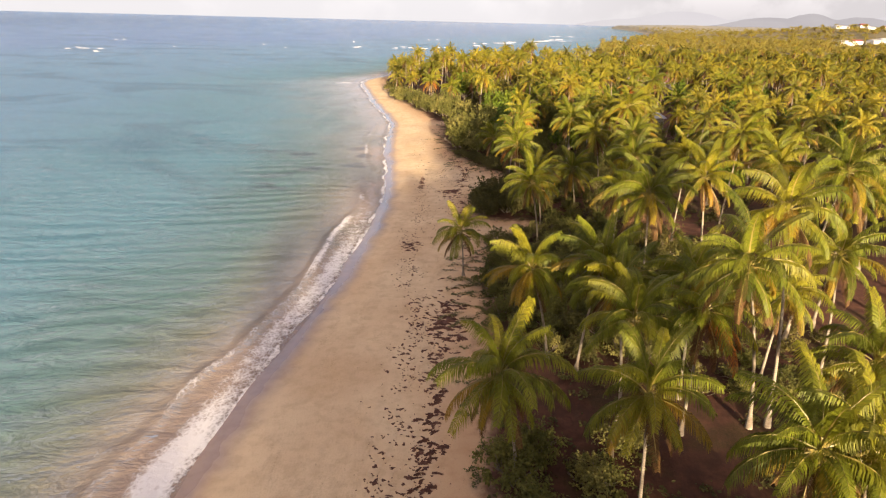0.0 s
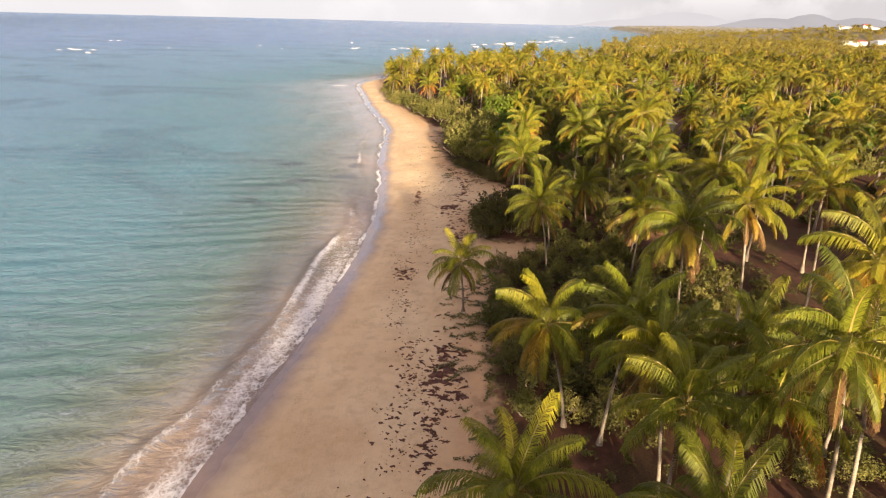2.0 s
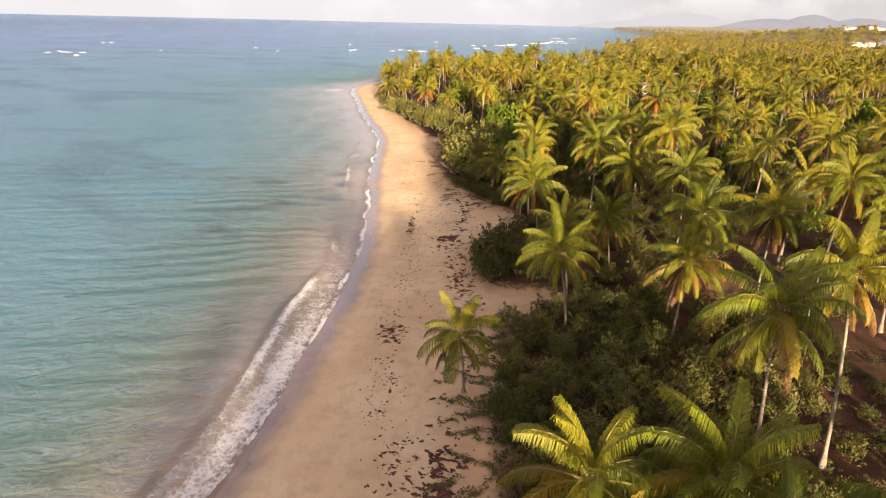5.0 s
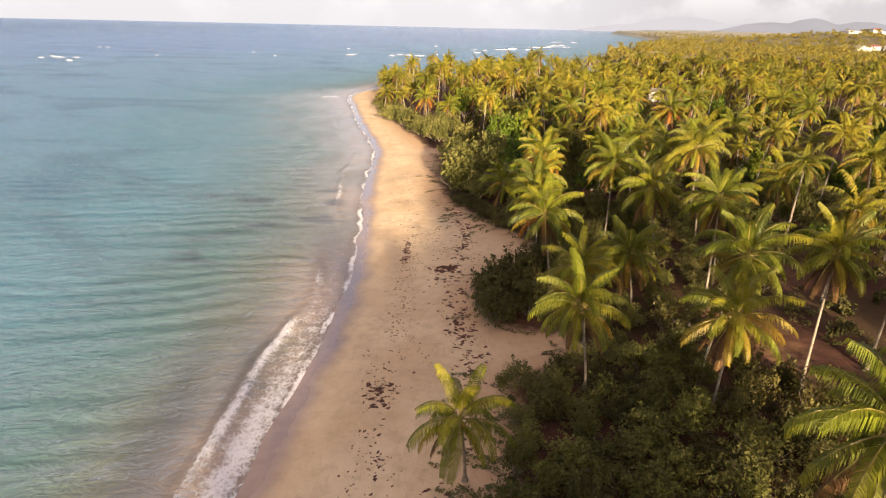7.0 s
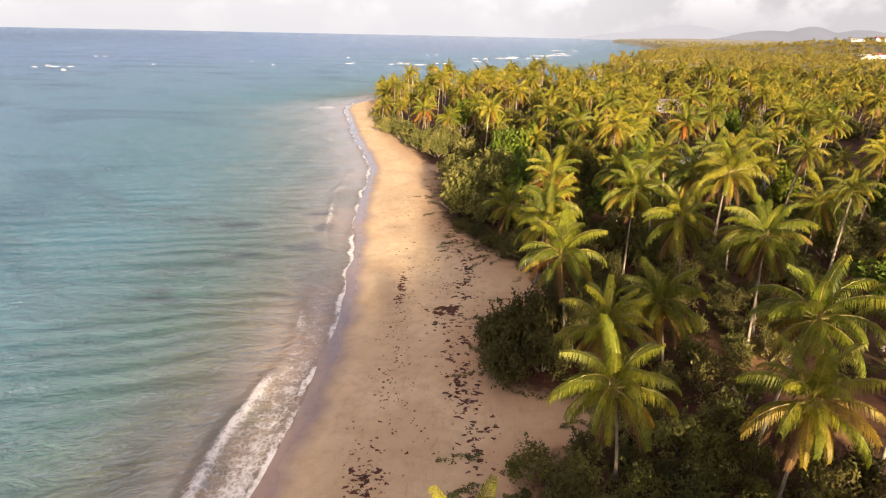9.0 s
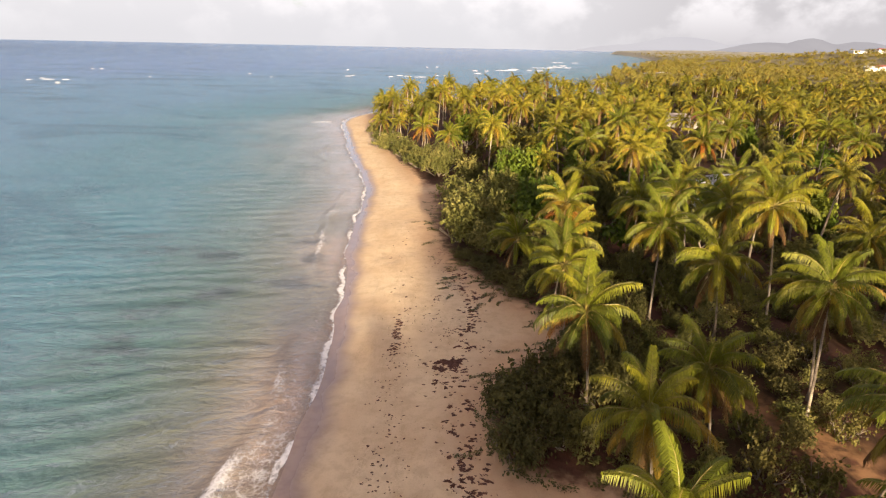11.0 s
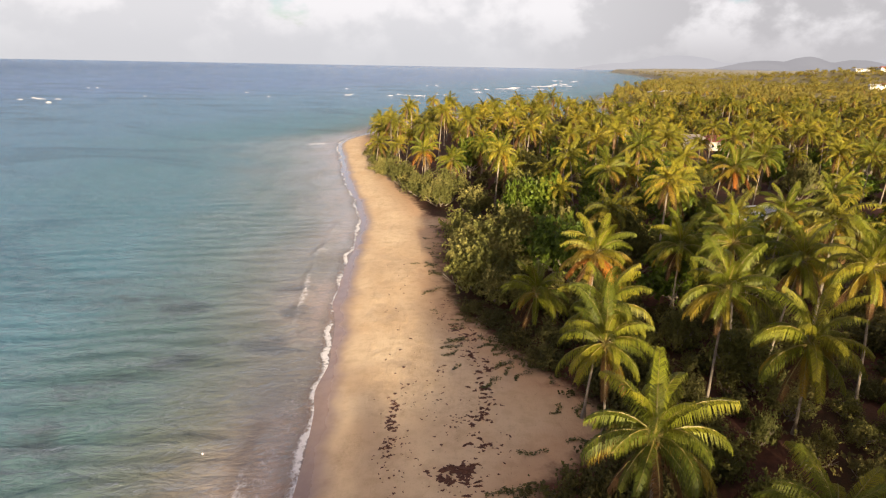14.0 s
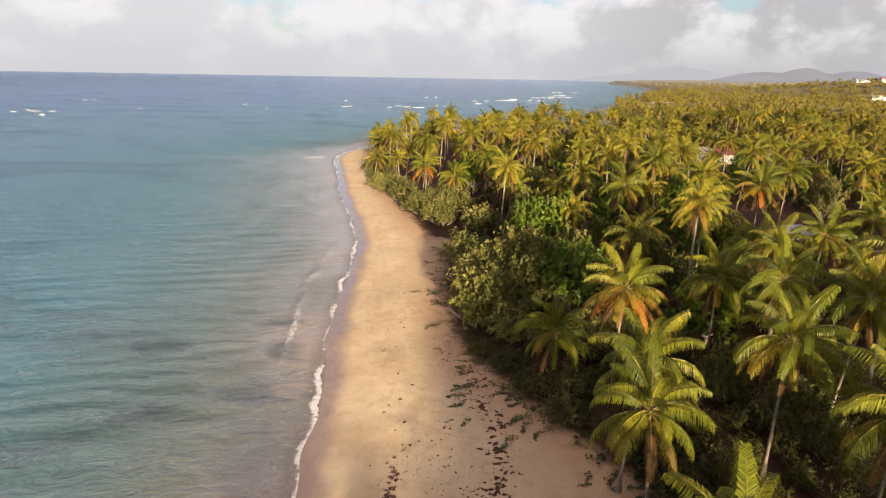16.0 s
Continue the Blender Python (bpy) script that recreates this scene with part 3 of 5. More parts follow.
def frond_mesh(name, mat, **kw):
    v, f = frond_arrays(**kw)
    index = [1 if k < kw.get("stiff", 6) * kw.get("rib", 3) else 0 for k in range(len(f))]
    return mesh_of(name, v, f, [mat, RIB], smooth=False, index=index)


# (lift, droop) of the whorls from the spear leaf down to the skirt
WHORLS = [(80, 52), (66, 80), (49, 98), (29, 100), (8, 84), (-17, 62), (-45, 36)]
FRONDS = []
for wi, (lift, droop) in enumerate(WHORLS):
    row = []
    for v in range(2):
        row.append(frond_mesh("frond", FROND_YELLOW if wi == 5 and v == 1 else FROND_DEAD if wi == 6 else FROND,
                              length=4.3 if wi < 5 else 3.7, lift=lift + 5 * v, droop=droop + 9 * v, pairs=58, width=0.062, seed=10 * wi + v, hang=0.62 + 0.12 * wi))
    FRONDS.append(row)
GOLD_FRONDS = [frond_mesh("frond", FROND_ORANGE if k == 2 else FROND_YELLOW, length=4.2, lift=l, droop=d, pairs=58, width=0.062, seed=80 + k, hang=0.5 + 0.1 * k) for k, (l, d) in enumerate([(30, 80), (8, 72), (-16, 60)])]


def trunk_arrays(dx, dy, h, r0=0.19, r1=0.105, sides=9, segs=9, bow=0.5):
    """A slender leaning stem from the origin to (dx, dy, h), bowed at the foot."""
    verts, faces = [], []
    for k in range(segs + 1):
        u = k / segs
        e = u + bow * u * (1 - u)
        c = np.array([dx * (2 * u - e), dy * (2 * u - e), h * u])
        r = r1 + (r0 - r1) * (1 - u) ** 1.2 + 0.16 * math.exp(-u * 22)
        for j in range(sides):
            a = 2 * math.pi * j / sides
            verts.append(c + np.array([math.cos(a) * r, math.sin(a) * r, 0]))
        if k:
            b = (k - 1) * sides
            for j in range(sides):
                faces.append((b + j, b + (j + 1) % sides, b + sides + (j + 1) % sides, b + sides + j))
    return np.array(verts), faces


def nut_mesh():
    bm = bmesh.new()
    bmesh.ops.create_icosphere(bm, subdivisions=1, radius=1.0, matrix=Matrix.Diagonal((0.12, 0.12, 0.15, 1)))
    me = bpy.data.meshes.new("coconut")
    bm.to_mesh(me)
    bm.free()
    me.materials.append(NUT)
    return me


NUTS = nut_mesh()


def near_palm(hx, hy, hz, foot=None, size=1.0, seed=0, gold=0, dead=3, sparse=0):
    """A palm with every frond a part; (hx, hy, hz) is the heart of its crown."""
    rng = random.Random(seed)
    fx, fy = foot if foot else (hx + rng.uniform(-1.3, 1.3), hy + rng.uniform(-1.3, 1.3))
    gz = land_z(fx, fy) - 0.12
    lean = "leaning " if math.hypot(hx - fx, hy - fy) > 1.2 else ""
    if gold > 0.25:
        label = "coconut palm with a skirt of golden orange fronds"
    elif hz < 7.5:
        label = "short young coconut palm with arching green fronds"
    else:
        label = "tall " + lean + "coconut palm, grey ringed trunk, drooping yellow-green fronds"
    root = thing("coconut_palm", label, "palm tree", "palms along the beach", at=pose(fx, fy, gz))
    h = hz - gz
    v, f = trunk_arrays(hx - fx, hy - fy, h, 0.098 + 0.0025 * h, 0.075)
    part("trunk", mesh_of("trunk", v, f, [TRUNK]), None, root)
    top = Vector((hx - fx, hy - fy, h))
    turn = rng.uniform(0, 360)
    k = 0
    counts = (3, 4, 4, 5, 5, 5, dead)
    for wi, cnt in enumerate(counts):
        cnt = max(1, cnt - sparse) if wi < 6 else cnt
        for j in range(cnt):
            az = turn + 137.5 * k + rng.uniform(-12, 12)
            k += 1
            me = GOLD_FRONDS[wi - 3] if 3 <= wi <= (5 if gold > 0.25 else 4) and rng.random() < gold else FRONDS[wi][rng.randrange(2)]
            ob = part("frond", me, None, root)
            sc = size * rng.uniform(0.86, 1.1)
            ob.matrix_basis = pose(top.x, top.y, top.z + 0.05 * (6 - wi) - 0.15, 0, 0, az) @ Matrix.Rotation(radians(rng.uniform(-9, 9)), 4, "X") @ Matrix.Rotation(radians(rng.uniform(-6, 6)), 4, "Y") @ Matrix.Diagonal((sc, sc, sc, 1))
    for k in range(7):
        a = k * 2.4 + seed
        ob = part("coconut", NUTS, None, root)
        ob.matrix_basis = pose(top.x + 0.25 * math.cos(a), top.y + 0.25 * math.sin(a), top.z - 0.3 - 0.2 * rng.random(), 12, 0, 40 * k)
    return root


# heart of each crown: x, y, z, size
HEARTS = [
    (3.3, 22.7, 10.4, 1.05), (6.8, 37.4, 10.5, 1.0), (12.0, 36.6, 11.2, 1.1), (17.0, 25.3, 16.3, 0.95), (21.9, 31.1, 17.8, 1.0), (31.0, 38.2, 12.0, 1.0),
    (16.4, 27.9, 12.1, 0.95), (37.3, 70.8, 15.5, 1.0), (32.5, 42.3, 17.8, 1.0), (46.8, 108.0, 9.6, 1.05), (10.0, 64.6, 10.3, 1.0), (18.1, 80.6, 8.2, 1.05),
    (20.9, 64.2, 10.0, 1.0), (23.3, 69.0, 12.8, 1.05), (30.2, 69.3, 13.0, 0.95), (40.5, 68.3, 13.9, 0.95), (10.1, 83.4, 11.1, 1.0), (14.0, 113.5, 11.2, 1.05),
    (18.0, 45.8, 14.5, 1.05), (24.3, 49.7, 15.3, 1.0), (27.6, 84.3, 13.0, 1.0), (24.1, 94.3, 11.2, 1.1), (21.2, 101.0, 12.4, 1.05), (44.0, 135.0, 10.7, 1.05),
    (12.0, 74.3, 9.0, 1.0), (28.8, 87.6, 11.4, 1.0), (30.5, 99.0, 15.2, 1.0), (30.0, 106.5, 13.2, 1.05), (25.8, 110.7, 13.3, 0.95), (24.0, 118.0, 10.8, 1.05),
    (34.0, 131.3, 10.2, 1.05),
]
MORE_HEARTS = [
    (8.7, 116.0, 5.9, 1.0), (11.8, 100.3, 11.0, 1.0), (11.0, 96.8, 9.6, 1.0), (54.5, 142.0, 11.4, 1.0), (29.6, 136.4, 12.6, 0.95), (25.4, 156.0, 12.5, 1.0),
    (11.2, 180.0, 7.4, 1.0), (-0.6, 190.0, 8.0, 1.05), (-7.2, 197.0, 9.2, 1.05), (35.0, 171.0, 14.5, 1.0), (55.0, 164.0, 13.8, 1.0), (75.8, 166.4, 14.0, 1.0),
    (78.0, 159.0, 12.5, 1.0), (40.2, 162.3, 13.6, 0.95), (48.6, 160.6, 12.2, 1.1), (57.0, 181.0, 15.0, 1.0), (17.4, 32.9, 12.2, 0.95), (12.2, 32.4, 11.6, 0.95),
    (12.0, 27.7, 11.5, 0.95), (11.0, 21.0, 10.5, 1.0), (24.0, 23.0, 11.6, 1.05), (17.4, 16.6, 10.8, 1.1), (20.0, 17.0, 10.6, 1.1), (26.5, 36.5, 9.5, 0.95), (37.0, 47.0, 14.5, 1.0), (34.5, 56.0, 15.0, 1.0),
]
FEET = {0: (5.0, 24.6), 1: (9.0, 38.9), 3: (22.2, 29.9), 4: (23.6, 30.1), 5: (30.9, 36.4), 10: (11.9, 67.6), 16: (11.6, 86.0), 21: (26.5, 97.5), 26: (33.0, 100.5)}
GOLD = {16: 0.45, 17: 0.9, 6: 0.3}
for n, (x, y, z, size) in enumerate(HEARTS):
    near_palm(x, y, z, FEET.get(n), size, 100 + n, GOLD.get(n, 0.12), 4 if n % 3 else 6)
for n, (x, y, z, size) in enumerate(MORE_HEARTS):
    near_palm(x, y, z, None, size, 200 + n, 0.8 if n in (8, 14) else 0.1, 3 + n % 3)
near_palm(1.5, 55.8, 7.0, (2.0, 57.2), 0.92, 99, 0, 2, 1)


def plume_arrays(length, lift, droop, pairs, seed, hang):
    """A feather leaf far off: one pointed blade to each leaflet group."""
    rng = np.random.RandomState(seed)
    s = np.linspace(0, 1, 20)
    ang = np.radians(lift) - np.radians(droop) * s ** 1.35
    px = np.concatenate([[0], np.cumsum(np.cos(ang[1:]))]) * length / 19
    pz = np.concatenate([[0], np.cumsum(np.sin(ang[1:]))]) * length / 19
    verts, faces = [], []
    for k in range(pairs):
        u0, u1 = 0.10 + 0.88 * k / pairs, 0.10 + 0.88 * (k + 1.15) / pairs
        um = 0.5 * (u0 + u1)
        ln = length * 0.25 * (0.35 + 0.65 * math.sin(math.pi * min(1.0, 0.10 + um * 0.84)) ** 0.7)
        a, b = (np.array([np.interp(u, s, px), 0, np.interp(u, s, pz)]) for u in (u0, min(u1, 1.0)))
        fwd = b - a
        fwd /= np.linalg.norm(fwd) + 1e-9
        for side in (-1, 1):
            tip = b + fwd * ln * (0.35 + rng.uniform(-0.1, 0.25)) + np.array([0, side * ln * 0.8, -ln * (hang + rng.uniform(-0.1, 0.25))])
            n = len(verts)
            verts += [a, b, tip]
            faces.append((n, n + 1, n + 2))
    return np.array(verts), faces


def crown_arrays(seed, pairs, width, counts, rib=2):
    """All fronds of a crown, for palms farther off; also which are yellow or dry."""
    rng = random.Random(seed)
    vs, fs, idx, base, k = [], [], [], 0, 0
    for wi, cnt in enumerate(counts):
        lift, droop = WHORLS[wi]
        for j in range(cnt):
            ln, up, dn = 4.0 * rng.uniform(0.85, 1.1), lift + rng.uniform(-7, 7), droop + rng.uniform(-8, 12)
            if rib:
                v, f = frond_arrays(length=ln, lift=up, droop=dn, pairs=pairs, width=width, seed=rng.randrange(9999), hang=0.2 + 0.09 * wi, stiff=3, rib=rib)
            else:
                v, f = plume_arrays(ln, up, dn, pairs, rng.randrange(9999), 0.35 + 0.09 * wi)
            az = radians(137.5 * k + rng.uniform(-14, 14))
            k += 1
            c, s = math.cos(az), math.sin(az)
            v = v @ np.array([[c, s, 0], [-s, c, 0], [0, 0, 1]])
            vs.append(v)
            fs.extend([tuple(q + base for q in g) for g in f])
            pick = 2 if wi == 6 else 1 if wi >= 4 and rng.random() < 0.2 else 0
            idx.extend([pick] * len(f))
            base += len(v)
    return np.vstack(vs), fs, idx


LEAF_SET = [FROND_OLIVE, FROND_YELLOW, FROND_DEAD]
CROWNS = []
for k in range(6):
    v, f, idx = crown_arrays(300 + k, 17, 0.17, (2, 3, 4, 5, 4, 4, 3))
    CROWNS.append(mesh_of("crown", v, f, LEAF_SET, smooth=False, index=idx))
STEMS = []
for k in range(4):
    v, f = trunk_arrays((0.7, -0.5, 1.2, -0.9)[k], (0.4, 0.8, -0.6, -0.3)[k], 10.0, 0.18, 0.11, 6, 5)
    STEMS.append((mesh_of("trunk", v, f, [TRUNK]), (0.7, -0.5, 1.2, -0.9)[k], (0.4, 0.8, -0.6, -0.3)[k]))

MID_LABELS = ["coconut palm in the grove with sunlit yellow-green crown", "slender coconut palm rising among others in the grove"]


def mid_palm(x, y, h, seed):
    rng = random.Random(seed)
    gz = land_z(x, y) - 0.1
    root = thing("coconut_palm", MID_LABELS[seed % 2], "palm tree", "palms of the grove", at=pose(x, y, gz, 0, 0, rng.uniform(0, 360)))
    stem, dx, dy = STEMS[seed % 4]
    t = part("trunk", stem, None, root)
    t.matrix_basis = Matrix.Diagonal((1, 1, h / 10.0, 1))
    c = part("crown", CROWNS[rng.randrange(6)], None, root)
    sc = rng.uniform(0.82, 1.15)
    c.matrix_basis = pose(dx, dy, h, rng.uniform(-6, 6), rng.uniform(-6, 6), rng.uniform(0, 360)) @ Matrix.Diagonal((sc, sc, sc, 1))


# house plots and clearings that stay free of palms: x, y, radius
CLEAR = [(54, 160, 6), (47.5, 156, 5), (57, 184, 9), (88, 267, 12), (60, 150, 3), (41, 143, 3), (30, 76, 6), (41, 66, 4), (5, 80, 5), (4, 137, 7), (-5, 178, 6), (109, 192, 11), (97, 176, 8), (52, 171, 11), (61, 166, 9), (68, 180, 9), (49, 149, 6), (55, 151, 6), (86, 253, 12), (80, 245, 11), (75, 236, 9), (70, 226, 7), (65, 214, 5), (45, 146, 4), (76, 157, 11), (70, 170, 10), (85, 168, 10), (63, 177, 8), (66, 148, 7)]
CLEAR += [(x, y, 11) for x, y in ((152, 586), (168, 596), (182, 604), (196, 622), (160, 578), (176, 588), (543, 890), (560, 905), (592, 912), (618, 892), (640, 915), (575, 868), (628, 868), (655, 902), (428, 680), (446, 690), (462, 676), (482, 694), (500, 684), (515, 700), (472, 660), (440, 668), (490, 672), (555, 850), (600, 850), (640, 855))]
hearts = np.array([(a[0], a[1]) for a in HEARTS + MORE_HEARTS + [(1.5, 55.8)]])


def scatter(n, xr, yr, gap, taken, seed, wedge=None, edge=3.0):
    """Random places at least gap apart, inland of the green line."""
    rng = np.random.RandomState(seed)
    x, y = rng.uniform(*xr, n), rng.uniform(*yr, n)
    ok = signed(GREEN, x, y) > edge
    if wedge is not None:
        ok &= wedge(x, y)
    for cx, cy, r in CLEAR:
        ok &= (x - cx) ** 2 + (y - cy) ** 2 > r * r
    x, y = x[ok], y[ok]
    cells, out = {}, []
    for px, py in taken:
        cells.setdefault((int(px // gap), int(py // gap)), []).append((px, py))
    for px, py in zip(x, y):
        cx, cy = int(px // gap), int(py // gap)
        if all((px - qx) ** 2 + (py - qy) ** 2 > gap * gap for i in (-1, 0, 1) for j in (-1, 0, 1) for qx, qy in cells.get((cx + i, cy + j), ())):
            cells.setdefault((cx, cy), []).append((px, py))
            out.append((px, py))
    return out


def zone_mid(x, y):
    grove = (y > 122) | (x > 48) | ((x > 40) & (y > 60)) | ((x > 34) & (y > 112))
    grove &= ~((x < 17) & (y < 166)) & ~((x < 7) & (y < 206))
    return grove & (x < 12 + 0.80 * (y + 5)) & ((y > 195) | (x > -8))


MID = scatter(3600, (-36, 165), (22, 250), 8.0, [tuple(q) for q in hearts], 5, zone_mid, 3.2)
MID.sort(key=lambda q: q[1] + 0.3 * q[0])
rng = random.Random(8)
for n, (x, y) in enumerate(MID[:240]):
    tall = 3.0 if x > 34 and y < 118 else 0.0
    mid_palm(x, y, tall + (rng.uniform(6.5, 10.0) if rng.random() < 0.7 else rng.uniform(10.0, 14.0)), 500 + n)
# the row of palms on the point and the ridge before the open water
POINT = [(-16.6, 258, 14.2), (-17.6, 222, 13.8), (-21, 214, 9.0), (-14, 212, 8.6), (-9, 226, 8.5), (-25.5, 250, 8.5), (-22, 238, 9.5), (-3.5, 262, 12.5), (3, 268, 12.0), (10.5, 262, 13.6), (20, 275, 13.0), (27, 282, 13.5), (33, 290, 13.5),
         (36.3, 281, 17.2), (44, 300, 13.8), (55.3, 302, 13.6), (64, 318, 13.0), (14, 290, 12.5), (49, 285, 12.0), (72, 335, 13.5)]
for n, (x, y, h) in enumerate(POINT):
    mid_palm(x, y, h - 1.0, 900 + n)


# ---- far palms, one joined grove ----
def joined_palms(name, spots, seed, pairs, width, counts, stems, label, taller=0.0, green=None):
    rng = np.random.RandomState(seed)
    bases = []
    for k in range(4):
        v, f, idx = crown_arrays(700 + k + seed, pairs, width, counts, 0)
        tri, tid = [], []
        for g, m in zip(f, idx):
            tri.append((g[0], g[1], g[2]))
            tid.append(m)
            if len(g) == 4:
                tri.append((g[0], g[2], g[3]))
                tid.append(m)
        bases.append((v, np.array(tri), np.array(tid)))
    V, T, I, off = [], [], [], 0
    xs, ys = np.array([q[0] for q in spots]), np.array([q[1] for q in spots])
    zs = height(xs, ys, signed(COAST, xs, ys))
    for (x, y), gz in zip(spots, zs):
        v, t, i = bases[rng.randint(4)]
        a, s, h = rng.uniform(0, 6.283), rng.uniform(0.85, 1.2), rng.uniform(4.6, 8.8) if rng.rand() < 0.75 else rng.uniform(8.8, 13.0)
        h += taller
        c, sn = math.cos(a) * s, math.sin(a) * s
        V.append(v @ np.array([[c, sn, 0], [-sn, c, 0], [0, 0, s]]) + np.array([x, y, gz + h]))
        T.append(t + off)
        I.append(i)
        off += len(v)
        if stems:
            tv, tf = trunk_arrays(0, 0, h, 0.20, 0.14, 3, 1, 0)
            V.append(tv + np.array([x, y, gz]))
            tt = np.array([(q[0], q[1], q[2]) for q in tf] + [(q[0], q[2], q[3]) for q in tf])
            T.append(tt + off)
            I.append(np.full(len(tt), 3))
            off += len(tv)
    me = mesh_of(name, np.vstack(V), np.vstack(T), [green or FROND_OLIVE] + LEAF_SET[1:] + [TRUNK], smooth=False, index=np.concatenate(I))
    return tagged(new(name, me), label, "palm grove", kind="stuff")


def zone_far(x, y):
    return (x < 20 + 0.80 * (y + 5)) & ((y > 200) | (x > 40))


taken = [tuple(q) for q in hearts] + MID[:240] + [(q[0], q[1]) for q in POINT]
FAR_A = scatter(14000, (-40, 330), (60, 420), 7.8, taken, 6, zone_far, 3.0)
joined_palms("palm_grove", FAR_A[:3000], 1, 9, 0.0, (1, 3, 4, 5, 5, 4, 3), True, "dense grove of sunlit coconut palms behind the beach")
FAR_B = scatter(22000, (90, 860), (395, 1000), 7.4, [], 7, lambda x, y: x < 40 + 0.80 * y, 1.5)
FAR_B.sort(key=lambda q: q[1])
joined_palms("distant_palm_grove", FAR_B[:5200], 2, 4, 0.0, (0, 2, 4, 5, 4, 3, 1), False, "distant coconut palms merging into one olive canopy", 0.0, FROND_HAZY)
# the grove goes on behind the camera and shades the near beach
BEHIND = scatter(5000, (-20, 55), (-95, 4), 4.2, taken, 9, lambda x, y: (x < 10) | (y < -45), 0.8)
BEHIND = BEHIND[:420] + scatter(900, (10, 36), (-46, -13), 6.2, taken, 14, None, 1.0)
# SIDE palms, added out of view at the right, shade the forest floor
SIDE = scatter(3000, (26, 85), (-30, 72), 4.8, taken, 13, lambda x, y: (x > 0.8 * (y + 5) + 7) & (x > 28), 1.0)
joined_palms("palm_grove_behind", BEHIND + [q for q in SIDE if q[1] > 32], 3, 9, 0.0, (2, 3, 4, 4, 4, 3, 1), True, "dense coconut grove along the beach behind the start", 1.0)
# unseen tall palms added to shade the near crowns and sand
TALL = scatter(1600, (-2, 18), (-40, 2), 5.4, taken, 15, lambda x, y: ((x > 6) & (x < 13)) | (y < -10), 1.0)
joined_palms("tall_palm_grove_behind", TALL, 5, 9, 0.0, (2, 3, 4, 4, 4, 3, 1), True, "tall coconut palms standing close behind the start", 3.8)
# more unseen palms, placed to block the sun from the nearest crowns
CLOSE = scatter(700, (4.5, 19.0), (-9, -0.5), 4.0, taken, 16, None, 1.0)
joined_palms("close_palm_group", CLOSE, 6, 9, 0.0, (2, 3, 4, 4, 4, 3, 1), True, "close group of tall coconut palms beside the start", 6.6)
FAR_C = scatter(9000, (150, 1500), (1000, 2300), 14.0, [], 12, lambda x, y: x < 60 + 0.76 * y, 1.5)
joined_palms("far_palm_canopy", FAR_C[:3400], 4, 3, 0.0, (0, 1, 3, 4, 3, 0, 0), False, "far hazy palm canopy along the coast", 0.0, FROND_HAZY)


# ---- canopy beyond the palms, hills ----
def far_canopy():
    xs = steps([(100, 1200, 22), (1200, 5000, 130)])
    ys = steps([(420, 1000, 16), (1000, 2000, 45), (2000, 4900, 150)])
    gxx, gyy = np.meshgrid(xs, ys)
    x, y = gxx.ravel(), gyy.ravel()
    shore = signed(COAST, x, y)
    z = height(x, y, shore) + np.clip((shore - 2) / 8, 0, 1) * (6.5 + 2.2 * value_noise(x, y, 19, 41) + 1.6 * value_noise(x, y, 47, 42) + 2.0 * value_noise(x, y, 160, 43)) + np.clip((y - 1200) / 3000, 0, 1) * 8
    z = np.where(shore < 3, -3.0, z)
    nx = len(xs)
    i = (np.arange(len(ys) - 1)[:, None] * nx + np.arange(nx - 1)[None, :]).ravel()
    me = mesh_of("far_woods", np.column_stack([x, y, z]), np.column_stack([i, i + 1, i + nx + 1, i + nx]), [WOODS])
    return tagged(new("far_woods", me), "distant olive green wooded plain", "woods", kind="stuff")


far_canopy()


def ridge(name, y0, x0, x1, peaks, mat, label):
    """A hazy range far behind everything: front slope, crest and back."""
    xs = np.linspace(x0, x1, 90)
    top = np.zeros(len(xs))
    for cx, wd, hh in peaks:
        top = np.maximum(top, hh * np.exp(-((xs - cx) / wd) ** 2))
    top = top + 6 * value_noise(xs, xs * 0, 90.0, 51) * (top / (top.max() + 1e-9)) + 2 * value_noise(xs, xs * 0, 30.0, 52)
    verts, faces = [], []
    for k, x in enumerate(xs):
        verts += [(x, y0 - 300, -5), (x, y0 - 120, top[k] * 0.62), (x, y0, top[k]), (x, y0 + 200, -5)]
        if k:
            b = 4 * (k - 1)
            faces += [(b + j, b + 4 + j, b + 5 + j, b + 1 + j) for j in range(3)]
    return tagged(new(name, mesh_of(name, verts, faces, [mat])), label, "mountain", kind="structure")


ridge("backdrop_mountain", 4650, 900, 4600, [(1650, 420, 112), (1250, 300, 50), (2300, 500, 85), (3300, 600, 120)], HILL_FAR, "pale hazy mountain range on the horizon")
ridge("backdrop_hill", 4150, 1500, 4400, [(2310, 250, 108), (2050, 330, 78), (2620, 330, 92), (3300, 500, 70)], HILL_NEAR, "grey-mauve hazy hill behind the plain")


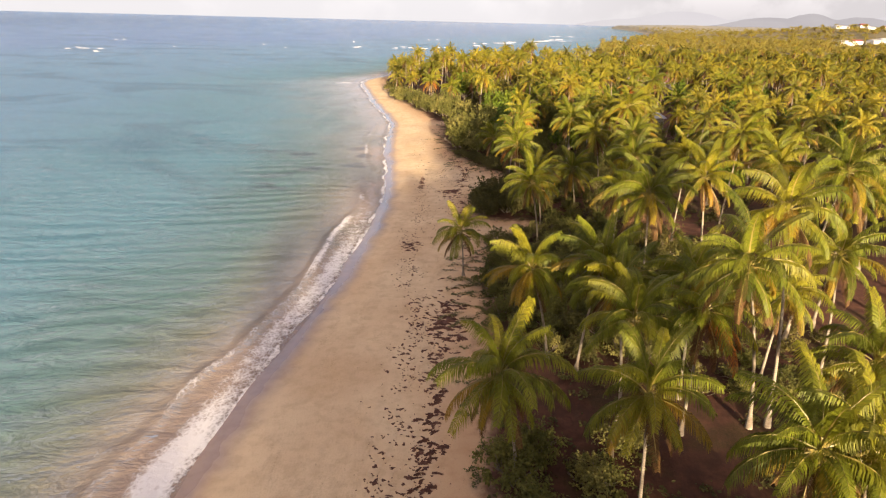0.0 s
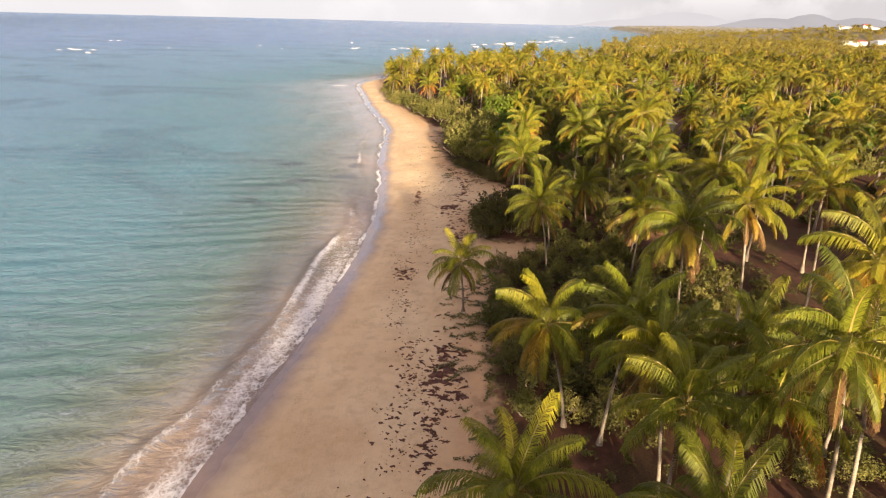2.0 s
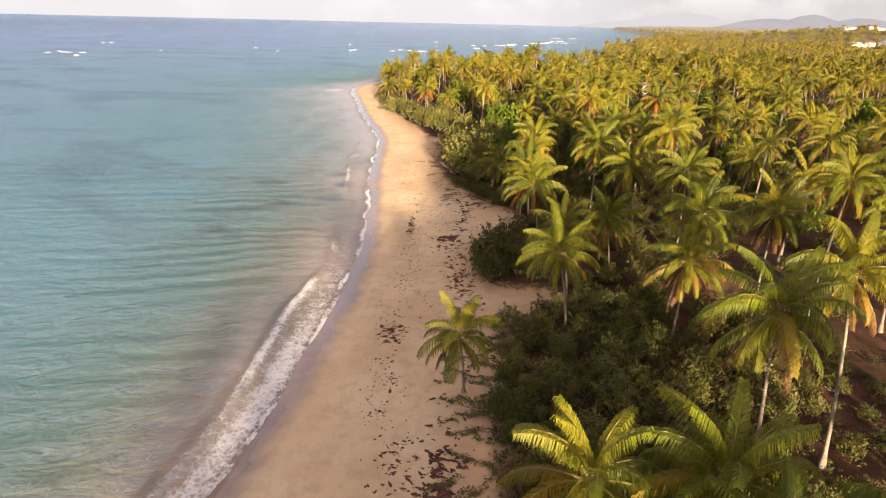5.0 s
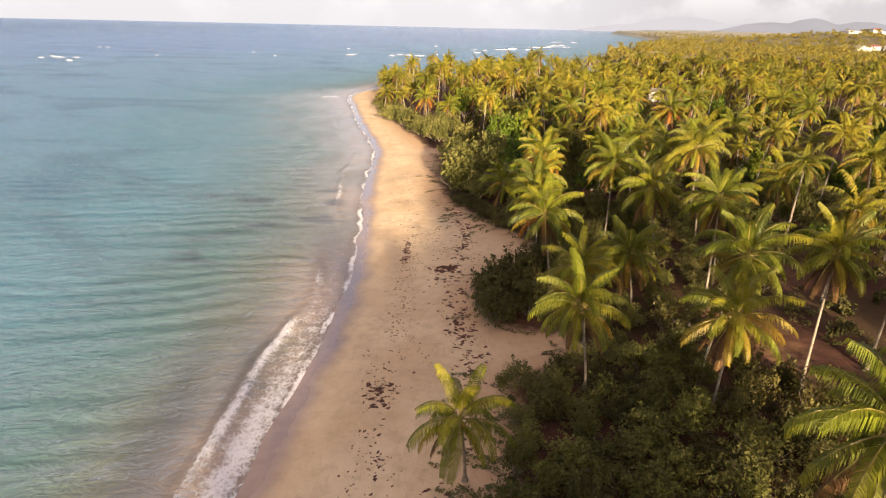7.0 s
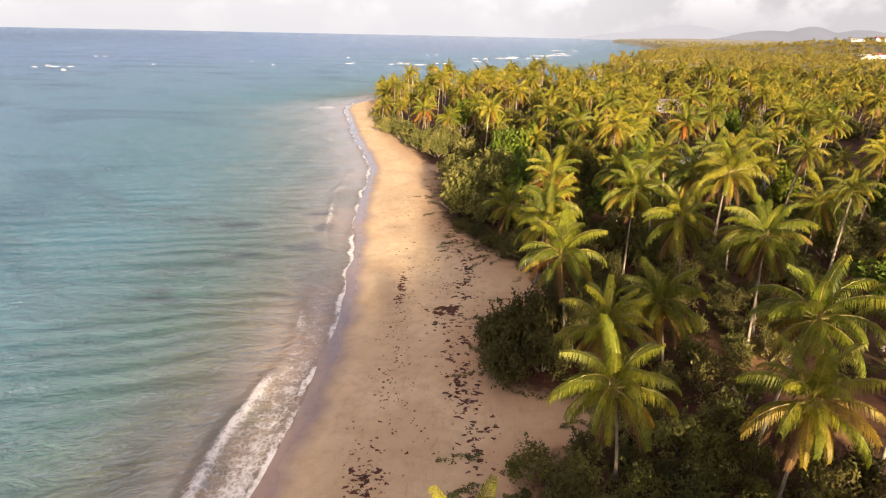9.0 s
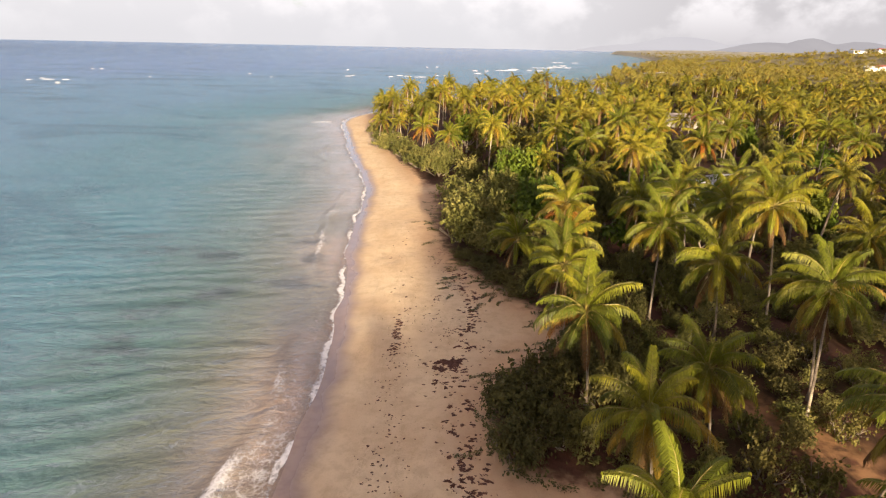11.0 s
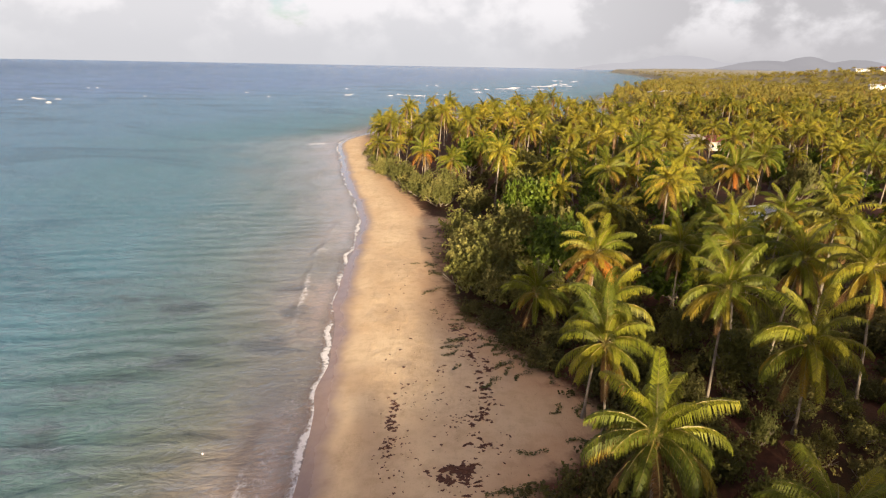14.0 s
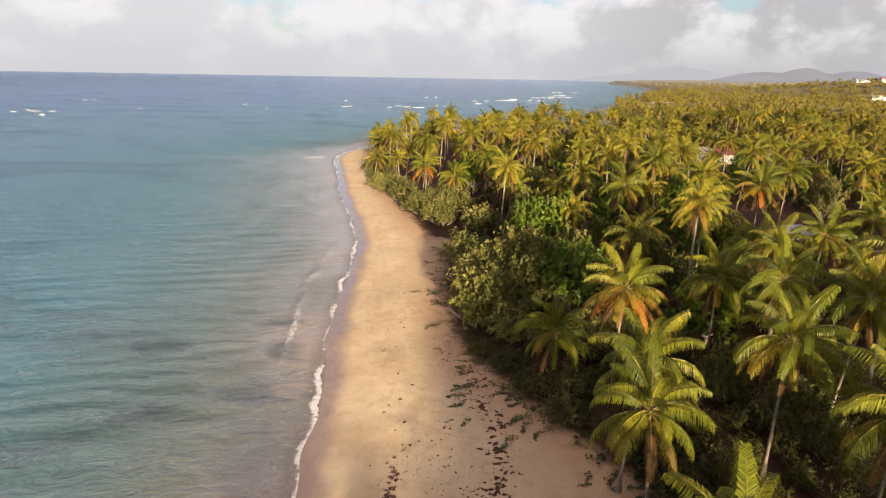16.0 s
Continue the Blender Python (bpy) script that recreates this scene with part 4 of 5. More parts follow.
# ---- shrubs and broad-leaved trees ----
def leaf_cloud(count, leaf, seed, lumps, squash=0.8):
    """Folded leaves over a lumpy body of unit radius."""
    rng = np.random.RandomState(seed)
    cen = rng.normal(size=(lumps, 3))
    cen /= np.linalg.norm(cen, axis=1)[:, None]
    cen[:, 2] = np.abs(cen[:, 2]) * 0.9
    cen = cen * rng.uniform(0.30, 0.82, (lumps, 1)) * np.array([1, 1, squash])
    cen[:, 2] *= rng.uniform(0.6, 1.35, lumps)
    rad = rng.uniform(0.11, 0.31, lumps)
    which = rng.randint(lumps, size=count)
    d = rng.normal(size=(count, 3))
    d /= np.linalg.norm(d, axis=1)[:, None]
    d[:, 2] = np.where(d[:, 2] < -0.35, -d[:, 2], d[:, 2])
    p = cen[which] + d * (rad[which] * rng.uniform(0.55, 1.25, count))[:, None] * np.array([1, 1, 1.25])
    # thin shoots that stand out of the outline
    shoots = 16
    az, reach = rng.uniform(0, 6.283, shoots), rng.uniform(0.75, 1.22, shoots)
    tilt = rng.uniform(0.25, 1.35, shoots)
    line = np.column_stack([np.cos(az) * np.cos(tilt), np.sin(az) * np.cos(tilt), np.sin(tilt)])
    m = count // 6
    pick = rng.randint(shoots, size=m)
    p[:m] = line[pick] * (reach[pick] * rng.uniform(0.55, 1.0, m) ** 0.6)[:, None] * np.array([1, 1, squash]) + rng.normal(scale=0.035, size=(m, 3))
    p[:, 2] += 0.18
    ok = p[:, 2] > 0.0
    p, d = p[ok], d[ok]
    n = len(p)
    nor = d + rng.normal(scale=0.55, size=(n, 3)) + np.array([0, 0, 0.35])
    nor /= np.linalg.norm(nor, axis=1)[:, None]
    t = np.cross(nor, rng.normal(size=(n, 3)))
    t /= np.linalg.norm(t, axis=1)[:, None]
    b = np.cross(nor, t)
    s = leaf * rng.uniform(0.7, 1.3, n)[:, None]
    v = np.empty((n, 4, 3))
    v[:, 0] = p - t * s
    v[:, 1] = p - b * s * 0.62 + nor * s * 0.25
    v[:, 2] = p + t * s
    v[:, 3] = p + b * s * 0.62 + nor * s * 0.25
    k = np.arange(n)[:, None] * 4
    return v.reshape(-1, 3), np.hstack([k, k + 1, k + 2, k + 3])


def limb_mesh(seed):
    """Forked bare limbs inside a shrub of unit radius."""
    rng = random.Random(seed)
    verts, faces = [], []

    def stick(a, b, r0, r1):
        d = (b - a).normalized()
        u = d.orthogonal().normalized()
        v = d.cross(u)
        n = len(verts)
        for c, r in ((a, r0), (b, r1)):
            for j in range(5):
                q = 2 * math.pi * j / 5
                verts.append(c + u * math.cos(q) * r + v * math.sin(q) * r)
        for j in range(5):
            faces.append((n + j, n + (j + 1) % 5, n + 5 + (j + 1) % 5, n + 5 + j))
    for k in range(6):
        a = Vector((rng.uniform(-0.12, 0.12), rng.uniform(-0.12, 0.12), -0.05))
        az, el = k * 1.05 + rng.uniform(-0.3, 0.3), rng.uniform(0.5, 1.2)
        m = a + Vector((math.cos(az) * math.cos(el), math.sin(az) * math.cos(el), math.sin(el))) * rng.uniform(0.35, 0.5)
        stick(a, m, 0.030, 0.020)
        for j in range(3):
            e = m + Vector((math.cos(az + rng.uniform(-0.9, 0.9)), math.sin(az + rng.uniform(-0.9, 0.9)), rng.uniform(0.3, 1.3))).normalized() * rng.uniform(0.25, 0.45)
            stick(m, e, 0.016, 0.007)
    return mesh_of("branchwork", verts, faces, [BRANCH])


BOUGHS = [limb_mesh(1), limb_mesh(2)]
CLOUDS = {}


def foliage(kind, mat, count, leaf, lumps, squash=0.8, variants=2):
    CLOUDS[kind] = []
    for k in range(variants):
        v, f = leaf_cloud(count, leaf, 60 + 7 * k + len(CLOUDS) * 31, lumps, squash)
        CLOUDS[kind].append(mesh_of("foliage", v, f, [mat], smooth=False))


foliage("grape", SHRUB, 3600, 0.047, 52)
foliage("dark", SHRUB_DARK, 3000, 0.046, 46)
foliage("yellow", SHRUB_YELLOW, 1000, 0.053, 26)
foliage("low", SHRUB, 2200, 0.048, 38)
foliage("pale", SHRUB, 1300, 0.050, 34)
foliage("broad", BROAD, 1800, 0.072, 36, 1.0)
SHRUB_WORDS = {"grape": ("sea_grape_bush", "large rounded sea grape bush with leathery olive leaves", "bush"), "dark": ("coastal_shrub", "dark green dense shrub at the edge of the sand", "bush"),
               "yellow": ("flowering_shrub", "thin pale yellowish shrub with open twigs", "bush"), "low": ("undergrowth_shrub", "low leafy undergrowth shrub beneath the palms", "bush"), "pale": ("twiggy_shrub", "twiggy shrub with small pale olive leaf tips", "bush"), "broad": ("broadleaf_tree", "broad-leaved tree with a dense bright green crown", "tree")}


def shrub(kind, x, y, rx, ry, h, seed):
    rng = random.Random(seed)
    name, label, cat = SHRUB_WORDS[kind]
    root = thing(name, label, cat, "shrubs behind the beach", at=pose(x, y, land_z(x, y) - 0.05, 0, 0, rng.uniform(0, 360)))
    sc = Matrix.Diagonal((rx, ry, h * 0.92, 1))
    a = part("branchwork", BOUGHS[seed % 2], None, root)
    b = part("foliage", CLOUDS[kind][seed % 2], None, root)
    a.matrix_basis, b.matrix_basis = sc, sc
    if kind == "broad":
        v, f = trunk_arrays(0.2, 0.1, h * 0.45, 0.22, 0.14, 8, 4, 0)
        part("trunk", mesh_of("trunk", v, f, [BRANCH]), None, root)
        b.matrix_basis = Matrix.Translation((0, 0, h * 0.22)) @ Matrix.Diagonal((rx, ry, h * 0.75, 1))
        a.matrix_basis = Matrix.Translation((0, 0, h * 0.22)) @ Matrix.Diagonal((rx, ry, h * 0.6, 1))


SHRUBS = [
    ("grape", 2.5, 129, 5.2, 5.5, 7.5), ("grape", 7.5, 133, 5.0, 5.0, 8.0), ("grape", 3.2, 138, 5.5, 6.0, 7.5), ("grape", 1.6, 147, 4.4, 6.0, 6.5), ("grape", 8.5, 143, 5.5, 6.0, 8.5), ("grape", 5.5, 124, 4.2, 4.0, 5.5),
    ("grape", -3.0, 175, 4.5, 5.0, 6.0), ("grape", -7.5, 184, 4.5, 5.5, 6.0), ("grape", -12.0, 196, 4.5, 6.0, 6.0), ("grape", -1.0, 183, 5.0, 5.0, 7.0), ("grape", 4.0, 168, 4.5, 5.0, 6.0), ("grape", -17.0, 208, 4.5, 6.0, 5.5),
    ("grape", -20.0, 222, 4.5, 6.0, 5.0), ("grape", -23.0, 236, 4.5, 6.0, 5.0), ("broad", 13.0, 131, 5.0, 5.0, 9.0), ("broad", 34.5, 152, 6.0, 6.0, 10.0), ("broad", 4.0, 204, 5.5, 6.0, 10.0), ("broad", 15.0, 152, 5.0, 5.0, 9.0),
    ("dark", 5.4, 79.5, 2.9, 3.2, 3.8), ("dark", 6.2, 84.5, 3.4, 3.6, 4.8), ("dark", 8.5, 88.0, 3.2, 3.2, 5.0), ("dark", 9.2, 81.0, 3.0, 3.0, 4.4), ("dark", 5.2, 86.5, 2.4, 2.8, 3.0), ("dark", 11.5, 90.5, 2.5, 2.5, 4.4), ("dark", 12.8, 86.5, 2.6, 2.6, 5.0), ("dark", 14.6, 89.5, 2.6, 2.6, 5.2),
    ("yellow", 27.5, 63.5, 2.6, 2.6, 4.6), ("yellow", 29.5, 62.0, 2.2, 2.4, 4.0), ("yellow", 21.5, 77.5, 2.2, 2.2, 4.2), ("yellow", 24.0, 76.0, 2.0, 2.2, 3.6), ("yellow", 22.0, 63.0, 2.2, 2.4, 3.8), ("yellow", 24.5, 66.0, 2.4, 2.2, 4.2),
    ("low", 4.6, 24.5, 2.4, 2.4, 3.4), ("low", 6.5, 26.5, 2.2, 2.2, 3.0), ("low", 12.5, 27.5, 2.4, 2.4, 2.6), ("low", 5.8, 21.5, 2.2, 2.2, 2.6), ("low", 10.0, 24.0, 2.4, 2.4, 2.2), ("low", 25.5, 107.0, 3.2, 3.2, 5.2),
]
SHRUBS_2 = [
    ("low", 27.0, 104.0, 2.8, 2.8, 4.6), ("low", 22.5, 112.0, 3.0, 3.0, 5.0), ("low", 16.5, 108.0, 3.0, 3.0, 4.2), ("low", 20.0, 88.0, 2.6, 2.6, 3.6), ("low", 17.0, 70.0, 2.6, 2.8, 3.2), ("low", 15.0, 61.0, 2.8, 2.8, 3.0),
    ("low", 19.0, 56.0, 2.8, 2.8, 3.2), ("low", 13.5, 55.0, 2.6, 2.6, 2.6), ("low", 16.0, 65.0, 2.6, 2.6, 2.8), ("low", 9.0, 58.0, 2.6, 2.8, 2.2), ("dark", 7.4, 52.5, 2.2, 2.4, 1.9), ("low", 12.5, 49.5, 2.8, 2.8, 2.4),
    ("dark", 16.0, 51.5, 2.6, 2.6, 2.6), ("dark", 8.0, 46.0, 2.4, 2.4, 2.0), ("dark", 12.0, 44.0, 2.4, 2.4, 2.2), ("pale", 21.5, 59.5, 2.8, 2.8, 3.0), ("grape", 12.5, 120.5, 4.0, 4.0, 5.0), ("grape", 18.0, 122.0, 4.2, 4.2, 6.0),
    ("dark", 8.5, 108.5, 2.8, 2.8, 2.4), ("dark", 6.2, 113.5, 2.6, 2.6, 2.2), ("dark", 4.5, 118.0, 2.6, 2.6, 2.0), ("dark", 12.8, 104.5, 3.0, 3.0, 2.8), ("dark", 2.2, 121.5, 2.2, 2.4, 1.6), ("low", 21.0, 72.5, 2.6, 2.6, 3.4),
    ("dark", 12.8, 95.0, 2.2, 2.2, 3.6), ("dark", 14.2, 99.2, 2.4, 2.4, 4.4), ("dark", 13.4, 103.2, 2.4, 2.6, 4.2), ("dark", 15.6, 94.2, 2.4, 2.4, 4.0), ("dark", 16.5, 103.5, 2.6, 2.6, 4.6),
    ("dark", 10.5, 113.0, 3.0, 3.0, 3.2), ("low", 26.0, 58.0, 2.6, 2.6, 3.0), ("low", 18.5, 92.5, 2.6, 2.6, 3.6), ("low", 31.0, 112.0, 3.0, 3.0, 4.6), ("low", 18.0, 116.5, 3.0, 3.0, 4.8), ("yellow", 15.5, 118.0, 2.4, 2.4, 5.0),
]
rng = random.Random(77)
for x, y in scatter(900, (10, 120), (118, 235), 11.0, [], 23, lambda x, y: x < 0.75 * y, 6.0)[:64]:
    SHRUBS_2.append(("broad" if rng.random() < 0.6 else "grape", x, y, rng.uniform(3.0, 5.5), rng.uniform(3.0, 5.5), rng.uniform(5.0, 9.5)))
for x, y in scatter(2500, (13, 36), (53, 120), 2.9, [tuple(q[1:3]) for q in SHRUBS + SHRUBS_2], 24, lambda x, y: (x < 30) | (y > 84), 3.0)[:170]:
    kind = rng.choice(("low", "pale", "dark", "yellow", "low"))
    s = rng.uniform(1.3, 2.3)
    SHRUBS_2.append((kind, x, y, s, s * rng.uniform(0.85, 1.15), rng.uniform(1.6, 3.8)))
for x, y in scatter(2500, (5, 22), (39, 73), 2.3, [tuple(q[1:3]) for q in SHRUBS + SHRUBS_2], 25, None, 1.2)[:120]:
    s = rng.uniform(1.3, 2.2)
    SHRUBS_2.append((rng.choice(("low", "pale", "dark", "pale")), x, y, s, s * rng.uniform(0.85, 1.15), rng.uniform(1.4, 3.0)))
for x, y in scatter(900, (19, 36), (34, 66), 2.6, [tuple(q[1:3]) for q in SHRUBS + SHRUBS_2], 26, None, 3.0)[:70]:
    s = rng.uniform(1.0, 1.8)
    SHRUBS_2.append((rng.choice(("yellow", "yellow", "low")), x, y, s, s * rng.uniform(0.85, 1.15), rng.uniform(0.9, 2.0)))
for x, y in scatter(1500, (17, 75), (92, 165), 6.0, [tuple(q[1:3]) for q in SHRUBS + SHRUBS_2], 28, lambda x, y: x < 0.62 * y - 8, 5.0)[:72]:
    s = rng.uniform(2.4, 4.2)
    SHRUBS_2.append((rng.choice(("grape", "low", "low", "dark", "broad")), x, y, s, s * rng.uniform(0.85, 1.2), rng.uniform(3.6, 7.2)))
for n, row in enumerate(SHRUBS + SHRUBS_2):
    shrub(*row, 40 + n)


def leaf_litter(name, spots, mat, seed, label, category, count, leaf):
    """Joined low growth: many small clumps of leaves."""
    rng = np.random.RandomState(seed)
    v0, f0 = leaf_cloud(count, leaf, seed, 7, 0.7)
    V, Fc, off = [], [], 0
    xs, ys = np.array([q[0] for q in spots]), np.array([q[1] for q in spots])
    zs = height(xs, ys, signed(COAST, xs, ys))
    for (x, y, r, h), gz in zip(spots, zs):
        a = rng.uniform(0, 6.28)
        c, s = math.cos(a), math.sin(a)
        V.append((v0 * np.array([r, r, h])) @ np.array([[c, s, 0], [-s, c, 0], [0, 0, 1]]) + np.array([x, y, gz - 0.05]))
        Fc.append(f0 + off)
        off += len(v0)
    return tagged(new(name, mesh_of(name, np.vstack(V), np.vstack(Fc), [mat], smooth=False)), label, category, kind="stuff")


rng = np.random.RandomState(17)
under = scatter(5000, (4, 140), (118, 330), 5.0, [], 21, lambda x, y: (x < 12 + 0.8 * (y + 5)), 3.5)
# dark leaf picked to deepen the gaps: shade put into the colour
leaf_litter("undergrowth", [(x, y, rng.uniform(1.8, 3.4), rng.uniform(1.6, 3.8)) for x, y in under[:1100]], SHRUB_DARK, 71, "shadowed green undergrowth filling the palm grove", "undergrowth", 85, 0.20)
under2 = scatter(900, (22, 90), (20, 120), 4.5, [], 22, lambda x, y: (x > 22) & (x < 12 + 0.8 * (y + 5)) & (((x > 36) & (y > 70)) | (y > 92)), 3.0)
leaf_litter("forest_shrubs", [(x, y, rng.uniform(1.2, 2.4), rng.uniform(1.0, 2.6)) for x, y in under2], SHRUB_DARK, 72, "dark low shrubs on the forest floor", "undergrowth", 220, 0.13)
cover = scatter(6000, (3, 40), (16, 122), 1.9, [], 27, lambda x, y: (x < 14 + 0.8 * (y + 5)) & (value_noise(x, y, 9.0, 61) > -0.35), 0.6)[:900]
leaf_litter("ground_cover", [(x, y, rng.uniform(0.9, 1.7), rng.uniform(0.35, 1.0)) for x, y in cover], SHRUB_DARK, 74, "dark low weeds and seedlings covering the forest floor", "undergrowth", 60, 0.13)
# creeping plants at the rim of the sand
def trailing(name, spots, mat, seed, label):
    """Runners with small leaves that lie flat on the sand."""
    rng_ = np.random.RandomState(seed)
    P = []
    for x, y, length, turn in spots:
        n = int(length * 42)
        u = rng_.uniform(0, 1, n) ** 0.8
        wander = 0.25 * np.sin(u * 5 + rng_.uniform(0, 6)) + rng_.normal(0, 0.10 + 0.12 * (1 - u), n)
        P.append(np.column_stack([x + math.cos(turn) * u * length - math.sin(turn) * wander, y + math.sin(turn) * u * length + math.cos(turn) * wander]))
    P = np.vstack(P)
    z = height(P[:, 0], P[:, 1], signed(COAST, P[:, 0], P[:, 1])) + rng_.uniform(0.02, 0.16, len(P))
    c3 = np.column_stack([P, z])
    a = rng_.uniform(0, 6.28, len(P))
    s = rng_.uniform(0.05, 0.11, len(P))[:, None]
    t = np.column_stack([np.cos(a), np.sin(a), rng_.uniform(-0.4, 0.4, len(P))]) * s
    b_ = np.column_stack([-np.sin(a), np.cos(a), rng_.uniform(-0.4, 0.4, len(P))]) * s * 0.7
    v = np.stack([c3 - t, c3 - b_, c3 + t, c3 + b_], axis=1).reshape(-1, 3)
    k = np.arange(len(P))[:, None] * 4
    return tagged(new(name, mesh_of(name, v, np.hstack([k, k + 1, k + 2, k + 3]), [mat], smooth=False)), label, "plants", kind="stuff")


runners = []
for k in range(110):
    y = rng.uniform(18, 160)
    x = np.interp(y, GREEN[:, 1], GREEN[:, 0]) + rng.normal(0.9, 0.9)
    runners.append((x, y, rng.uniform(0.8, 2.6), rng.uniform(2.2, 4.0) if rng.uniform() < 0.8 else rng.uniform(0, 6.28)))
for k in range(50):
    runners.append((rng.uniform(0.5, 6.0), rng.uniform(46, 70) if k % 3 else rng.uniform(106, 122), rng.uniform(1.0, 2.8), rng.uniform(2.4, 3.9)))
trailing("creeping_plants", runners, CREEPER, 73, "sparse green creeping beach plants on the sand")


# ---- seaweed on the sand ----
def clump_mesh(seed, n=38):
    """A flat ragged heap of dried weed of about one metre, with lobes and torn edges."""
    rng = random.Random(seed)
    verts, faces = [(0, 0, 0.06)], []
    waves = [(k, rng.uniform(0, 6.283), rng.uniform(0.4, 1.0) * 0.55 / k ** 0.55) for k in (2, 3, 5, 7, 11)]
    arm = []
    for k in range(n):
        a = 2 * math.pi * k / n
        arm.append(max(0.18, 0.80 + sum(g * math.sin(f * a + ph) for f, ph, g in waves)) * rng.uniform(0.72, 1.2))
    for r0, z in ((0.24, 0.065), (0.42, 0.045), (0.52, -0.03)):
        for k in range(n):
            a = 2 * math.pi * (k + 0.3 * rng.random()) / n
            r = r0 * arm[k] * rng.uniform(0.88, 1.12)
            verts.append((math.cos(a) * r, math.sin(a) * r, z * rng.uniform(0.3, 1.8) if z > 0 else z))
    for k in range(n):
        k2 = (k + 1) % n
        faces.append((0, 1 + k, 1 + k2))
        for g in range(2):
            b = 1 + g * n
            faces.append((b + k, b + n + k, b + n + k2, b + k2))
    return mesh_of("seaweed_clump", verts, faces, [WEED], smooth=False)


WEEDS = [clump_mesh(k) for k in range(7)]
SCRAPS = [clump_mesh(20 + k, 11) for k in range(7)]
rng = np.random.RandomState(31)
drift = []


def drift_band(n, y0, y1, x_mid, spread, big, turn=20.0):
    for k in range(n):
        y = rng.uniform(y0, y1)
        x = x_mid(y) + rng.normal(0, spread)
        l = big * rng.uniform(0.35, 1.25)
        drift.append((x, y, l, l * rng.uniform(0.3, 0.85), rng.uniform(-turn, turn) * 2.5 - 10))


drift_band(170, 20, 42, lambda y: np.interp(y, [20, 30, 42], [-1.4, -0.7, -0.2]) + 0.25 * math.sin(y * 1.9), 0.55, 0.70)
drift_band(70, 42, 50, lambda y: 0.35, 0.75, 0.9)
drift_band(22, 50, 57, lambda y: 0.7, 0.6, 0.6)
drift_band(170, 20, 46, lambda y: np.interp(y, [20, 46], [-4.1, -2.5]) + 0.4 * math.sin(y * 0.9), 0.65, 0.38)
drift_band(70, 44, 52, lambda y: -2.4, 0.9, 0.42)
drift_band(60, 52, 72, lambda y: np.interp(y, [52, 72], [-3.6, -4.9]) + 0.3 * math.sin(y), 0.30, 0.30)
drift_band(40, 52, 72, lambda y: np.interp(y, [52, 72], [-5.0, -6.0]), 0.25, 0.22)
drift_band(42, 65, 68.5, lambda y: -4.5, 0.6, 0.55)
drift_band(130, 68, 92, lambda y: np.interp(y, [68, 76, 84, 92], [2.9, 2.2, 1.2, 0.5]) + 0.3 * math.sin(y * 1.4), 0.65, 0.55)
drift_band(36, 91.5, 94, lambda y: 0.6, 1.0, 0.8, 12)
drift_band(110, 96, 118, lambda y: np.interp(y, [96, 105, 118], [1.6, 3.0, 1.0]) + 0.3 * math.sin(y), 0.55, 0.60)
drift_band(60, 95, 103, lambda y: -5.0 + 0.25 * math.sin(y * 2.0), 0.28, 0.48)
drift_band(60, 72, 95, lambda y: np.interp(y, [72, 95], [-4.6, -4.8]), 0.6, 0.24)
drift_band(80, 70, 108, lambda y: -2.6, 1.6, 0.26)
drift_band(24, 103, 140, lambda y: np.interp(y, [103, 140], [-5.2, -7.5]), 1.2, 0.35)
drift_band(90, 60, 98, lambda y: np.interp(y, [60, 70, 84, 98], [2.6, 3.0, 1.6, 3.2]) + 0.5 * math.sin(y * 1.3), 0.8, 0.45)
drift_band(60, 98, 130, lambda y: -0.6 + 0.7 * math.sin(y * 0.4), 0.35, 0.26)
drift += [(0.2, 45.8, 2.2, 1.5, 15), (-0.2, 44.6, 1.6, 1.0, -10), (0.7, 46.9, 1.4, 0.9, 40), (-0.5, 45.6, 1.2, 0.9, 70), (0.9, 93.3, 2.4, 0.8, -8), (-0.3, 93.6, 1.8, 0.5, 10)]
for k in range(900):
    q = drift[rng.randint(len(drift) - 5)]
    drift.append((q[0] + rng.normal(0, 0.6), q[1] + rng.normal(0, 0.6), rng.uniform(0.06, 0.24), rng.uniform(0.05, 0.15), rng.uniform(-90, 90)))
drift.sort(key=lambda q: -q[2])
dx_, dy_ = np.array([q[0] for q in drift]), np.array([q[1] for q in drift])
dz_ = height(dx_, dy_, signed(COAST, dx_, dy_))
rest_v, rest_f, off = [], [], 0
for n, (x, y, a, b, r) in enumerate(drift):
    me = WEEDS[n % 7]
    m = pose(x, y, dz_[n] - 0.005, 0, 0, r) @ Matrix.Diagonal((a, b, 0.55 + 0.5 * a, 1))
    if n >= 280:
        me = SCRAPS[n % 7]
    if n < 280:
        ob = tagged(new("seaweed_clump", me), "dark red-brown dried seaweed clump on the sand", "seaweed", "seaweed along the drift line")
        ob.matrix_basis = m
    else:
        co = [m @ v.co for v in me.vertices]
        rest_v += [tuple(c) for c in co]
        rest_f += [tuple(i + off for i in p.vertices) for p in me.polygons]
        off += len(co)
tagged(new("seaweed_scraps", mesh_of("seaweed_scraps", rest_v, rest_f, [WEED])), "small scraps of dark seaweed strewn over the sand", "seaweed", kind="stuff")


